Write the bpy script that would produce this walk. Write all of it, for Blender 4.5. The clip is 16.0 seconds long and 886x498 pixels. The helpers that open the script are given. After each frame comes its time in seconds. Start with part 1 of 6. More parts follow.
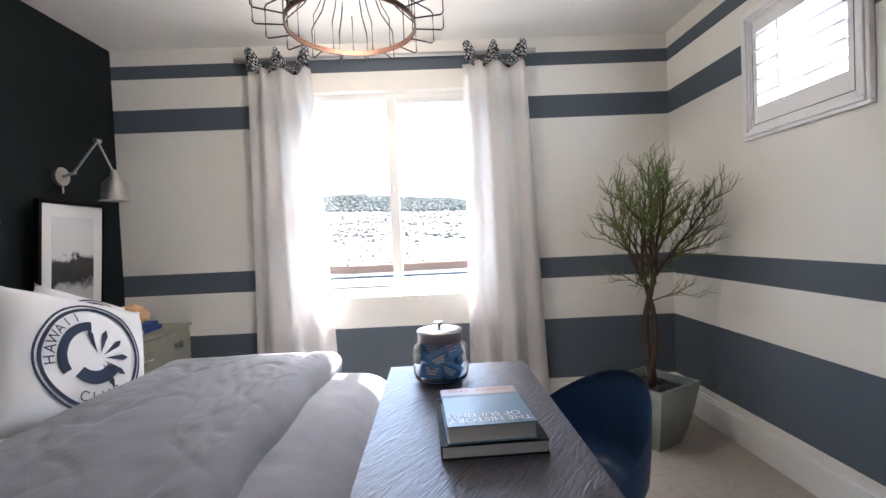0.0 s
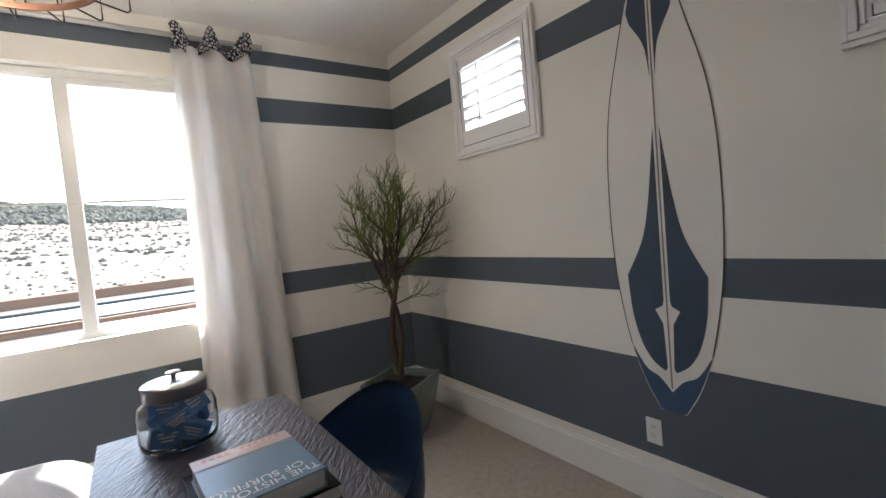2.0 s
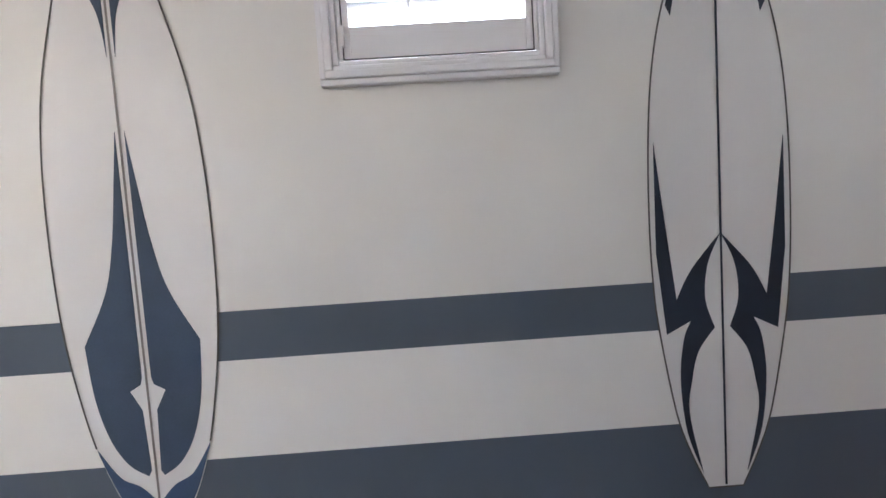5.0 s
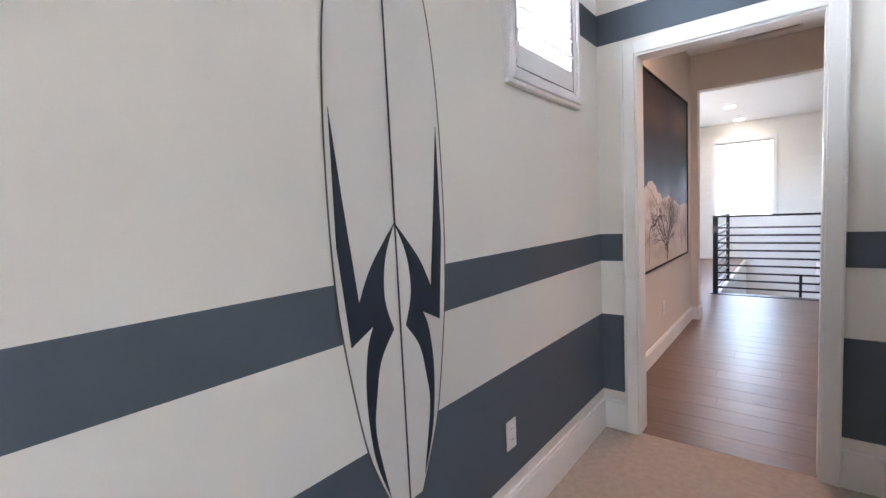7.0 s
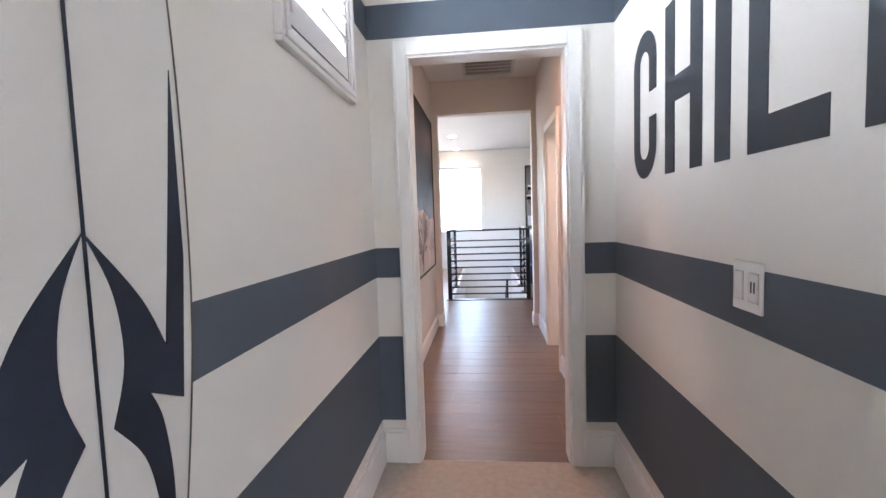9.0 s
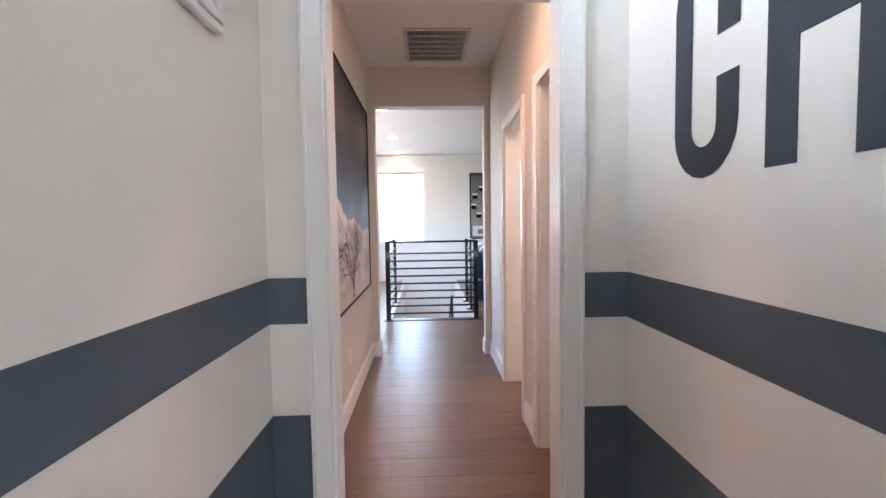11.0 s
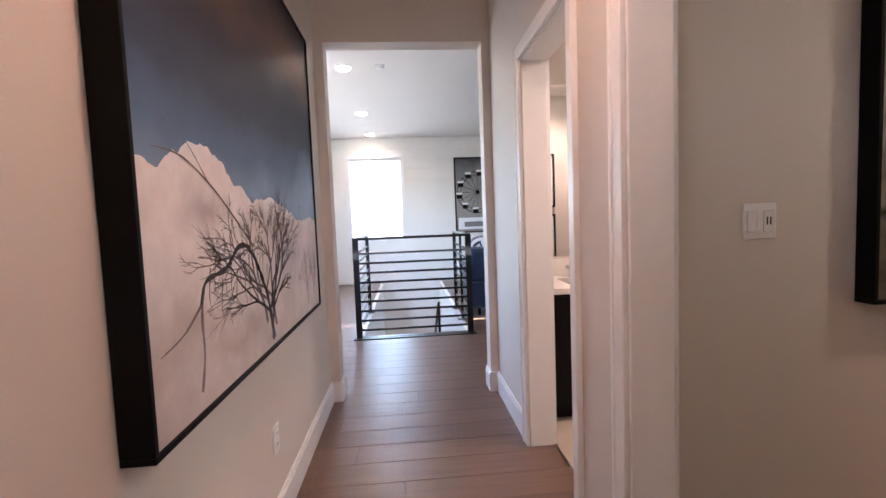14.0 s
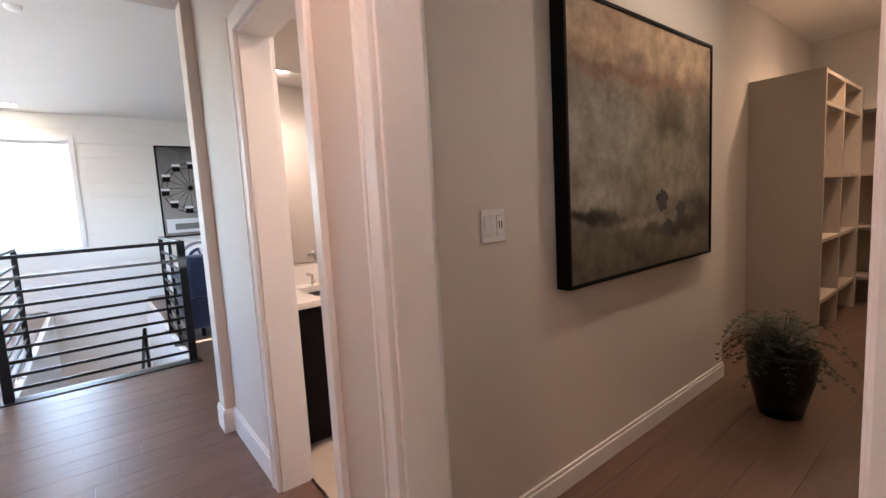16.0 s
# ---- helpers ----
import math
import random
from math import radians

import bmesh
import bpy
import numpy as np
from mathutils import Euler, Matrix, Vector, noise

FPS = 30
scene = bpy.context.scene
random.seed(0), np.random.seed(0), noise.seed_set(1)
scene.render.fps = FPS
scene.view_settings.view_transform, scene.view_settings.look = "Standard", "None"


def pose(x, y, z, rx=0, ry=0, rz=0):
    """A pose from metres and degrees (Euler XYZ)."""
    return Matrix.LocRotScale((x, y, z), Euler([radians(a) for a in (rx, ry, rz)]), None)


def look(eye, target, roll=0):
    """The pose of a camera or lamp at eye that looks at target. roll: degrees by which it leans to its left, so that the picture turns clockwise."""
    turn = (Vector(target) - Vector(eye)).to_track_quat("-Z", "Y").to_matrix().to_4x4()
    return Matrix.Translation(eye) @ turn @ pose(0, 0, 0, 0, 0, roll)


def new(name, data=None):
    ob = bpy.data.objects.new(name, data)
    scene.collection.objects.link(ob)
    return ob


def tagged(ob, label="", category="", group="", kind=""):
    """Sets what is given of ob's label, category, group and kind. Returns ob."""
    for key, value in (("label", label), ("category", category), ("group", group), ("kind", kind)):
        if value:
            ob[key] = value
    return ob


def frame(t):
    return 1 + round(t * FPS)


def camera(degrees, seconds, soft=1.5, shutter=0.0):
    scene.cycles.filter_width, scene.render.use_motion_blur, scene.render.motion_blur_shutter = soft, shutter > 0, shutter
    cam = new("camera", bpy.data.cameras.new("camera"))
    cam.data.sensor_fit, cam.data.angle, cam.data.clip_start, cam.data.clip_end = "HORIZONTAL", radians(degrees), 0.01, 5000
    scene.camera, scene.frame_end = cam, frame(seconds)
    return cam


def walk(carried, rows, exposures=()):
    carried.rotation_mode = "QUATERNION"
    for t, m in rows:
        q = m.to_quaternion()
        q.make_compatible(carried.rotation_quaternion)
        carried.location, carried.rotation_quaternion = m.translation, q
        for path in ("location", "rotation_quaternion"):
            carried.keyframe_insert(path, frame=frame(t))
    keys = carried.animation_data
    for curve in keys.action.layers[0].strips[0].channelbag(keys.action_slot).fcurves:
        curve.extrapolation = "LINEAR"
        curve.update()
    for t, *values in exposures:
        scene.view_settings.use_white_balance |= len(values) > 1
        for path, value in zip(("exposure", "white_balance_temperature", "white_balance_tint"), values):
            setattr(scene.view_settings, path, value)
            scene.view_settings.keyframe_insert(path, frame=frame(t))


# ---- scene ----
cam = camera(89.9, 16.0)
PATH = [
    (0, (0.287, -0.28, 1.293), (0.332, 1.719, 1.241), -2.5),
    (0.5, (0.27, -0.234, 1.306), (0.537, 1.748, 1.253), -3.2),
    (1, (0.248, -0.193, 1.32), (0.808, 1.726, 1.249), -4.1),
    (1.5, (0.233, -0.154, 1.327), (1.127, 1.633, 1.238), -4.6),
    (2, (0.222, -0.143, 1.329), (1.38, 1.485, 1.227), -5.2),
    (2.5, (0.22, -0.121, 1.323), (1.601, 1.322, 1.219), -5.3),
    (3, (0.28, -0.099, 1.318), (1.892, 1.079, 1.21), -5.3),
    (3.5, (0.392, -0.076, 1.322), (2.161, 0.847, 1.194), -5.2),
    (4, (0.511, -0.056, 1.347), (2.412, 0.555, 1.228), -4.9),
    (4.5, (0.608, -0.063, 1.361), (2.573, 0.284, 1.226), -4.5),
    (5, (0.719, -0.049, 1.344), (2.714, -0.094, 1.213), -3.7),
    (5.2, (0.757, -0.042, 1.345), (2.744, -0.25, 1.195), -3.2),
    (7.3, (1.246, -0.065, 1.267), (2.346, -1.727, 1.104), -3.0),
    (7.5, (1.287, -0.085, 1.268), (2.297, -1.804, 1.101), -3.0),
    (8, (1.4, -0.137, 1.262), (2.081, -2.01, 1.1), -2.5),
    (8.5, (1.465, -0.214, 1.266), (1.81, -2.178, 1.112), -2.1),
    (9, (1.493, -0.363, 1.256), (1.688, -2.348, 1.114), -1.9),
    (9.5, (1.502, -0.53, 1.266), (1.604, -2.524, 1.14), -1.7),
    (10, (1.521, -0.695, 1.281), (1.547, -2.692, 1.17), -1.4),
    (12.5, (1.546, -1.808, 1.261), (1.414, -3.801, 1.147), -0.7),
    (13, (1.544, -2.01, 1.246), (1.405, -4.002, 1.127), -0.9),
    (13.5, (1.528, -2.204, 1.221), (1.388, -4.196, 1.106), -1.5),
    (14, (1.519, -2.373, 1.223), (1.36, -4.362, 1.088), -2.2),
    (14.5, (1.522, -2.493, 1.238), (1.113, -4.445, 1.077), -2.8),
    (15, (1.515, -2.557, 1.244), (0.798, -4.415, 1.058), -2.9),
    (15.5, (1.476, -2.6, 1.259), (0.508, -4.338, 1.054), -3.2),
    (16, (1.464, -2.64, 1.269), (0.235, -4.203, 1.057), -3.2),
]
EXPOSURES = [(0, 3.05, 5900, 10), (1.5, 2.62, 6250, 8), (2.5, 2.42, 6350, 8), (3.5, 3.48, 6000, 10), (5.2, 3.6, 5900, 11), (7.3, 4.0, 6000, 10), (10, 4.05, 6000, 10), (12.5, 4.02, 5900, 7), (13.5, 3.92, 5850, 10), (15, 4.0, 5700, 7), (16, 3.98, 5950, 7)]
walk(cam, [(t, look(eye, target, roll)) for t, eye, target, roll in PATH], EXPOSURES)

from mathutils.geometry import tessellate_polygon

# ---- world, sun, large lights ----
world = bpy.data.worlds.new("sky")
scene.world = world
world.use_nodes = True
sky = world.node_tree.nodes.new("ShaderNodeTexSky")
sky.sky_type, sky.sun_disc = "NISHITA", False
sky.sun_elevation, sky.sun_rotation = radians(53), radians(7)
world.node_tree.links.new(sky.outputs[0], world.node_tree.nodes["Background"].inputs[0])
world.node_tree.nodes["Background"].inputs[1].default_value = 0.15
sun = new("sun", bpy.data.lights.new("sun", "SUN"))
sun.data.energy, sun.data.angle, sun.data.color = 3.7, radians(0.6), (1, 0.95, 0.88)
sun.matrix_world = look((1.5, 12, 16), (0, 0, 0))


def area_lamp(name, m, w, h, power, colour=(1, 1, 1)):
    lamp = new(name, bpy.data.lights.new(name, "AREA"))
    lamp.data.shape, lamp.data.size, lamp.data.size_y = "RECTANGLE", w, h
    lamp.data.energy, lamp.data.color, lamp.matrix_world = power, colour, m
    return lamp


def spot_lamp(name, x, y, z, power, colour=(1, 0.68, 0.54), radius=0.05):
    lamp = new(name, bpy.data.lights.new(name, "SPOT"))
    lamp.data.spot_size, lamp.data.spot_blend, lamp.data.shadow_soft_size = radians(150), 0.8, radius
    lamp.data.energy, lamp.data.color = power, colour
    lamp.matrix_world = pose(x, y, z)
    return lamp


# ---- materials ----
def material(name, colour, rough=0.6, metal=0.0, scale=8.0, vary=0.06, bump=0.05, fine=150.0, coat=0.0, stretch=(1, 1, 1), spec=0.5, random_vary=0.0, sheen=0.0):
    m = bpy.data.materials.new(name)
    m.use_nodes = True
    nt = m.node_tree
    n, l = nt.nodes, nt.links
    b = n["Principled BSDF"]
    b.inputs["Roughness"].default_value = rough
    b.inputs["Metallic"].default_value = metal
    b.inputs["Coat Weight"].default_value = coat
    b.inputs["Specular IOR Level"].default_value = spec
    b.inputs["Sheen Weight"].default_value = sheen
    tc = n.new("ShaderNodeTexCoord")
    mp = n.new("ShaderNodeMapping")
    mp.inputs["Scale"].default_value = stretch
    l.new(tc.outputs["Object"], mp.inputs[0])
    a = n.new("ShaderNodeTexNoise")
    a.inputs["Scale"].default_value, a.inputs["Detail"].default_value = scale, 5
    l.new(mp.outputs[0], a.inputs[0])
    f = n.new("ShaderNodeTexNoise")
    f.inputs["Scale"].default_value, f.inputs["Detail"].default_value = fine, 3
    l.new(mp.outputs[0], f.inputs[0])
    add = n.new("ShaderNodeMath")
    add.operation = "ADD"
    l.new(a.outputs[0], add.inputs[0])
    half = n.new("ShaderNodeMath")
    half.operation, half.inputs[1].default_value = "MULTIPLY", 0.5
    l.new(f.outputs[0], half.inputs[0])
    l.new(half.outputs[0], add.inputs[1])
    last = add.outputs[0]
    if random_vary:
        info = n.new("ShaderNodeObjectInfo")
        rv = n.new("ShaderNodeMath")
        rv.operation, rv.inputs[1].default_value = "MULTIPLY_ADD", random_vary / max(vary, 0.01) * 0.5
        l.new(info.outputs["Random"], rv.inputs[0])
        l.new(last, rv.inputs[2])
        last = rv.outputs[0]
    ramp = n.new("ShaderNodeMapRange")
    ramp.inputs["From Min"].default_value, ramp.inputs["From Max"].default_value = 0.35, 1.15
    ramp.inputs["To Min"].default_value, ramp.inputs["To Max"].default_value = 1 - vary, 1 + vary
    ramp.clamp = False
    l.new(last, ramp.inputs[0])
    mul = n.new("ShaderNodeVectorMath")
    mul.operation = "SCALE"
    mul.inputs[0].default_value = colour
    l.new(ramp.outputs[0], mul.inputs["Scale"])
    l.new(mul.outputs[0], b.inputs["Base Color"])
    if bump:
        bp = n.new("ShaderNodeBump")
        bp.inputs["Strength"].default_value, bp.inputs["Distance"].default_value = bump, 0.004
        l.new(add.outputs[0], bp.inputs["Height"])
        l.new(bp.outputs[0], b.inputs["Normal"])
    return m


def glow(name, colour, strength):
    m = bpy.data.materials.new(name)
    m.use_nodes = True
    b = m.node_tree.nodes["Principled BSDF"]
    b.inputs["Base Color"].default_value = (*colour, 1)
    b.inputs["Emission Color"].default_value = (*colour, 1)
    b.inputs["Emission Strength"].default_value = strength
    return m


def glass_material(name, tint=(1, 1, 1), rough=0.0):
    m = bpy.data.materials.new(name)
    m.use_nodes = True
    b = m.node_tree.nodes["Principled BSDF"]
    b.inputs["Base Color"].default_value = (*tint, 1)
    b.inputs["Transmission Weight"].default_value = 1
    b.inputs["Roughness"].default_value = rough
    b.inputs["IOR"].default_value = 1.45
    return m


M = {
    "wall": material("cream wall paint", (0.78, 0.76, 0.72), 0.75, scale=2, vary=0.02, bump=0.12, fine=220),
    "slate": material("slate blue wall paint", (0.086, 0.109, 0.14), 0.7, scale=2, vary=0.04, bump=0.12, fine=220),
    "black_wall": material("blue-black wall paint", (0.004, 0.0075, 0.009), 0.7, scale=2, vary=0.1, bump=0.12, fine=220, spec=0.25),
    "hall_wall": material("warm grey wall paint", (0.66, 0.61, 0.56), 0.7, scale=2, vary=0.02, bump=0.12, fine=220),
    "ceiling": material("ceiling paint", (0.78, 0.77, 0.75), 0.85, scale=2, vary=0.02, bump=0.15, fine=120),
    "trim": material("white gloss trim paint", (0.8, 0.8, 0.79), 0.36, scale=4, vary=0.015, bump=0.008, fine=60),
    "shutter": material("white shutter paint", (0.82, 0.81, 0.82), 0.35, scale=4, vary=0.015, bump=0.02),
    "vinyl": material("white window vinyl", (0.8, 0.8, 0.79), 0.35, vary=0.01, bump=0.0),
    "carpet": material("beige carpet", (0.45, 0.405, 0.36), 0.95, scale=30, vary=0.18, bump=0.9, fine=400, spec=0.1),
    "fabric": material("white curtain linen", (0.86, 0.85, 0.86), 0.9, scale=3, vary=0.03, bump=0.2, fine=500, spec=0.1),
    "chrome": material("brushed nickel", (0.62, 0.6, 0.58), 0.28, 1.0, scale=20, vary=0.05, bump=0.02, stretch=(1, 1, 8)),
    "rod": material("satin steel", (0.45, 0.45, 0.46), 0.35, 1.0, vary=0.05, bump=0.0),
    "black_metal": material("matt black metal", (0.006, 0.006, 0.007), 0.4, 0.0, scale=20, vary=0.2, bump=0.02, spec=0.35),
    "bronze": material("dark bronze", (0.08, 0.04, 0.028), 0.4, 0.8, scale=20, vary=0.2, bump=0.02),
    "velvet": material("grey brushed cotton", (0.175, 0.17, 0.195), 0.85, scale=9, vary=0.2, bump=0.5, fine=120, spec=0.2, sheen=0.22),
    "sheet": material("white cotton", (0.78, 0.77, 0.78), 0.9, scale=6, vary=0.03, bump=0.3, fine=300, spec=0.1),
    "navy_print": material("navy print", (0.02, 0.032, 0.075), 0.85, vary=0.08, bump=0.1, fine=300),
    "desk": material("dark weathered wood", (0.05, 0.047, 0.066), 0.34, spec=0.8, scale=14, vary=0.4, bump=0.25, fine=90, stretch=(1, 1, 1)),
    "navy_plastic": material("navy moulded plastic", (0.024, 0.06, 0.14), 0.3, scale=5, vary=0.1, bump=0.02, fine=40),
    "zinc": material("galvanised zinc", (0.36, 0.4, 0.38), 0.38, 0.75, scale=10, vary=0.18, bump=0.04),
    "pebble": material("dark pebbles", (0.05, 0.055, 0.05), 0.6, scale=20, vary=0.4, bump=0.3),
    "bark": material("brown bark", (0.065, 0.042, 0.028), 0.85, scale=30, vary=0.4, bump=0.8, fine=120, stretch=(1, 1, 0.3)),
    "twig": material("olive green twigs", (0.115, 0.15, 0.034), 0.7, scale=10, vary=0.35, bump=0.2),
    "fern": material("dark green fern", (0.018, 0.028, 0.009), 0.6, scale=10, vary=0.3, bump=0.2),
    "black_pot": material("black glazed pot", (0.006, 0.006, 0.006), 0.4, scale=10, vary=0.2, bump=0.05, spec=0.25),
    "metal_green": material("grey-green painted metal", (0.27, 0.27, 0.22), 0.45, 0.2, scale=14, vary=0.15, bump=0.05),
    "coral": material("orange coral", (0.72, 0.45, 0.24), 0.8, scale=40, vary=0.25, bump=0.8, fine=120),
    "book_blue": material("blue cloth cover", (0.02, 0.05, 0.2), 0.6, vary=0.1, bump=0.05),
    "cover_blue": material("pale blue printed cover", (0.13, 0.225, 0.34), 0.3, scale=12, vary=0.15, bump=0.02),
    "cover_pink": material("pale pink printed cover", (0.43, 0.34, 0.35), 0.3, scale=12, vary=0.1, bump=0.02),
    "paper": material("book pages", (0.62, 0.6, 0.58), 0.8, scale=4, vary=0.04, bump=0.4, fine=100, stretch=(1, 1, 30)),
    "print_red": material("red print", (0.5, 0.24, 0.2), 0.4, vary=0.05, bump=0.0),
    "print_white": material("white print", (0.75, 0.76, 0.78), 0.4, vary=0.02, bump=0.0),
    "print_grey": material("grey print", (0.2, 0.2, 0.2), 0.5, vary=0.05, bump=0.0),
    "packet": material("blue foil packets", (0.09, 0.27, 0.6), 0.35, scale=25, vary=0.3, bump=0.2),
    "black_frame": material("black picture frame", (0.003, 0.003, 0.003), 0.45, scale=20, vary=0.15, bump=0.02, spec=0.12),
    "mat_board": material("white mat board", (0.72, 0.71, 0.7), 0.8, vary=0.02, bump=0.05),
    "white_plastic": material("white plastic", (0.78, 0.78, 0.78), 0.3, vary=0.01, bump=0.0),
    "dark_slot": material("dark slot", (0.03, 0.03, 0.03), 0.6, vary=0.02, bump=0.0),
    "board_white": material("painted board white", (0.74, 0.72, 0.7), 0.6, scale=3, vary=0.03, bump=0.1, fine=220),
    "board_blue": material("painted board blue", (0.032, 0.056, 0.1), 0.6, scale=6, vary=0.25, bump=0.1, fine=220),
    "board_tail": material("painted tail blue", (0.036, 0.072, 0.15), 0.6, scale=6, vary=0.3, bump=0.1, fine=220),
    "board_navy": material("painted board navy", (0.018, 0.027, 0.048), 0.6, scale=6, vary=0.2, bump=0.1, fine=220),
    "board_grey": material("painted grey outline", (0.2, 0.185, 0.17), 0.6, scale=6, vary=0.15, bump=0.1, fine=220),
    "outline_grey": material("painted dark grey outline", (0.095, 0.088, 0.082), 0.6, scale=6, vary=0.3, bump=0.1, fine=220),
    "letter": material("dark slate lettering paint", (0.035, 0.045, 0.058), 0.6, scale=5, vary=0.3, bump=0.1, fine=220),
    "vent": material("white vent", (0.6, 0.58, 0.56), 0.5, vary=0.03, bump=0.0),
    "wood": material("brown oak plank", (0.125, 0.077, 0.055), 0.33, spec=0.5, scale=5, vary=0.3, bump=0.25, fine=40, stretch=(0.5, 7, 1), random_vary=0.16),
    "tile": material("beige stone tile", (0.5, 0.44, 0.36), 0.45, scale=6, vary=0.15, bump=0.1),
    "espresso": material("espresso cabinet wood", (0.004, 0.003, 0.003), 0.5, scale=6, vary=0.3, bump=0.05, spec=0.15, stretch=(6, 6, 0.6)),
    "quartz": material("white quartz", (0.75, 0.72, 0.68), 0.2, scale=30, vary=0.05, bump=0.0),
    "sofa": material("navy upholstery", (0.012, 0.025, 0.07), 0.9, scale=15, vary=0.2, bump=0.3, fine=250, sheen=0.3),
    "shelf": material("taupe shelf laminate", (0.42, 0.36, 0.3), 0.55, scale=4, vary=0.05, bump=0.03),
    "stucco": material("tan block", (0.3, 0.165, 0.1), 0.9, scale=3, vary=0.2, bump=0.3),
    "asphalt": material("pale concrete road", (0.42, 0.4, 0.38), 0.9, scale=0.5, vary=0.1, bump=0.2, fine=10),
    "fence": material("dark fence", (0.06, 0.07, 0.07), 0.7, vary=0.2, bump=0.1),
    "bush": material("dry green scrub", (0.1, 0.095, 0.065), 0.9, scale=2, vary=0.4, bump=0.5),
    "mirror": material("mirror silver", (0.9, 0.9, 0.9), 0.01, 1.0, vary=0.0, bump=0.0),
    "glass": glass_material("clear glass"),
    "bulb": glow("warm bulb", (1, 0.72, 0.45), 10),
    "downlight": glow("downlight lens", (1, 0.8, 0.62), 6),
}


# ---- mesh helpers ----
def link_mesh(name, bm, mats, parent=None, smooth=False):
    me = bpy.data.meshes.new(name)
    bmesh.ops.recalc_face_normals(bm, faces=bm.faces)
    if smooth:
        for f in bm.faces:
            f.smooth = True
    bm.to_mesh(me)
    bm.free()
    for m in mats if isinstance(mats, (list, tuple)) else [mats]:
        me.materials.append(m)
    ob = new(name, me)
    if parent:
        ob.parent = parent
    return ob


def part(name, bm, mats, parent, label="", smooth=False):
    ob = link_mesh(name, bm, mats, parent, smooth)
    if label:
        tagged(ob, label)
    return ob


def thing(name, bm, mats, label, category, group="", kind="", smooth=False):
    return tagged(link_mesh(name, bm, mats, None, smooth), label, category, group, kind)


def holder(name, m, label, category, group="", kind=""):
    ob = new(name)
    ob.empty_display_size = 0.05
    ob.matrix_world = m
    return tagged(ob, label, category, group, kind)


def add_box(bm, x0, x1, y0, y1, z0, z1, bevel=0.0, mat=0, m=None):
    geo = bmesh.ops.create_cube(bm, size=1)
    vs = geo["verts"]
    for v in vs:
        v.co = Vector((x0 + (v.co.x + 0.5) * (x1 - x0), y0 + (v.co.y + 0.5) * (y1 - y0), z0 + (v.co.z + 0.5) * (z1 - z0)))
        if m:
            v.co = m @ v.co
    faces = {f for v in vs for f in v.link_faces}
    for f in faces:
        f.material_index = mat
    if bevel:
        edges = list({e for f in faces for e in f.edges})
        out = bmesh.ops.bevel(bm, geom=edges, offset=bevel, segments=2, affect="EDGES", profile=0.5)
        for f in out["faces"]:
            f.material_index = mat
    return bm


def box(x0, x1, y0, y1, z0, z1, bevel=0.0, m=None):
    return add_box(bmesh.new(), x0, x1, y0, y1, z0, z1, bevel, 0, m)


def add_rod(bm, a, b, r, r2=None, seg=10, mat=0):
    a, b = Vector(a), Vector(b)
    d = b - a
    geo = bmesh.ops.create_cone(bm, cap_ends=True, segments=seg, radius1=r, radius2=r if r2 is None else r2, depth=d.length)
    m = Matrix.Translation((a + b) / 2) @ d.to_track_quat("Z", "Y").to_matrix().to_4x4()
    for v in geo["verts"]:
        v.co = m @ v.co
    for f in {f for v in geo["verts"] for f in v.link_faces}:
        f.material_index = mat
    return bm


def rod(a, b, r, r2=None, seg=10):
    return add_rod(bmesh.new(), a, b, r, r2, seg)


def add_lathe(bm, profile, centre=(0, 0, 0), seg=32, mat=0):
    rings = []
    for r, z in profile:
        rings.append([bm.verts.new((centre[0] + r * math.cos(2 * math.pi * k / seg), centre[1] + r * math.sin(2 * math.pi * k / seg), centre[2] + z)) for k in range(seg)])
    for a, b in zip(rings, rings[1:]):
        for k in range(seg):
            f = bm.faces.new((a[k], a[(k + 1) % seg], b[(k + 1) % seg], b[k]))
            f.material_index, f.smooth = mat, True
    return bm


def lathe(profile, centre=(0, 0, 0), seg=32):
    return add_lathe(bmesh.new(), profile, centre, seg)


def add_tube(bm, pts, r, seg=6, taper=None, mat=0):
    """A tube along a line of points."""
    pts = [Vector(p) for p in pts]
    rings = []
    for i, p in enumerate(pts):
        d = (pts[min(i + 1, len(pts) - 1)] - pts[max(i - 1, 0)]).normalized()
        q = d.to_track_quat("Z", "Y")
        k = r if taper is None else r + (taper - r) * i / (len(pts) - 1)
        rings.append([bm.verts.new(p + q @ Vector((k * math.cos(2 * math.pi * j / seg), k * math.sin(2 * math.pi * j / seg), 0))) for j in range(seg)])
    for a, b in zip(rings, rings[1:]):
        for j in range(seg):
            f = bm.faces.new((a[j], a[(j + 1) % seg], b[(j + 1) % seg], b[j]))
            f.smooth, f.material_index = True, mat
    for ring in (rings[0], rings[-1]):
        f = bm.faces.new(ring)
        f.material_index = mat
    return bm


def tube(pts, r, seg=6, taper=None):
    return add_tube(bmesh.new(), pts, r, seg, taper)


def add_plate(bm, pts, m, thick=0.002, mat=0):
    """A flat shape with outline pts (u, v), laid by m, raised along m's z."""
    low = [bm.verts.new(m @ Vector((u, v, 0))) for u, v in pts]
    top = [bm.verts.new(m @ Vector((u, v, thick))) for u, v in pts]
    faces = []
    for tri in tessellate_polygon([[Vector((u, v, 0)) for u, v in pts]]):
        faces.append(bm.faces.new([top[k] for k in tri]))
    for k in range(len(pts)):
        n = (k + 1) % len(pts)
        faces.append(bm.faces.new((low[k], low[n], top[n], top[k])))
    for f in bm.faces:
        if not f.tag:
            f.material_index, f.tag = mat, True
    return bm


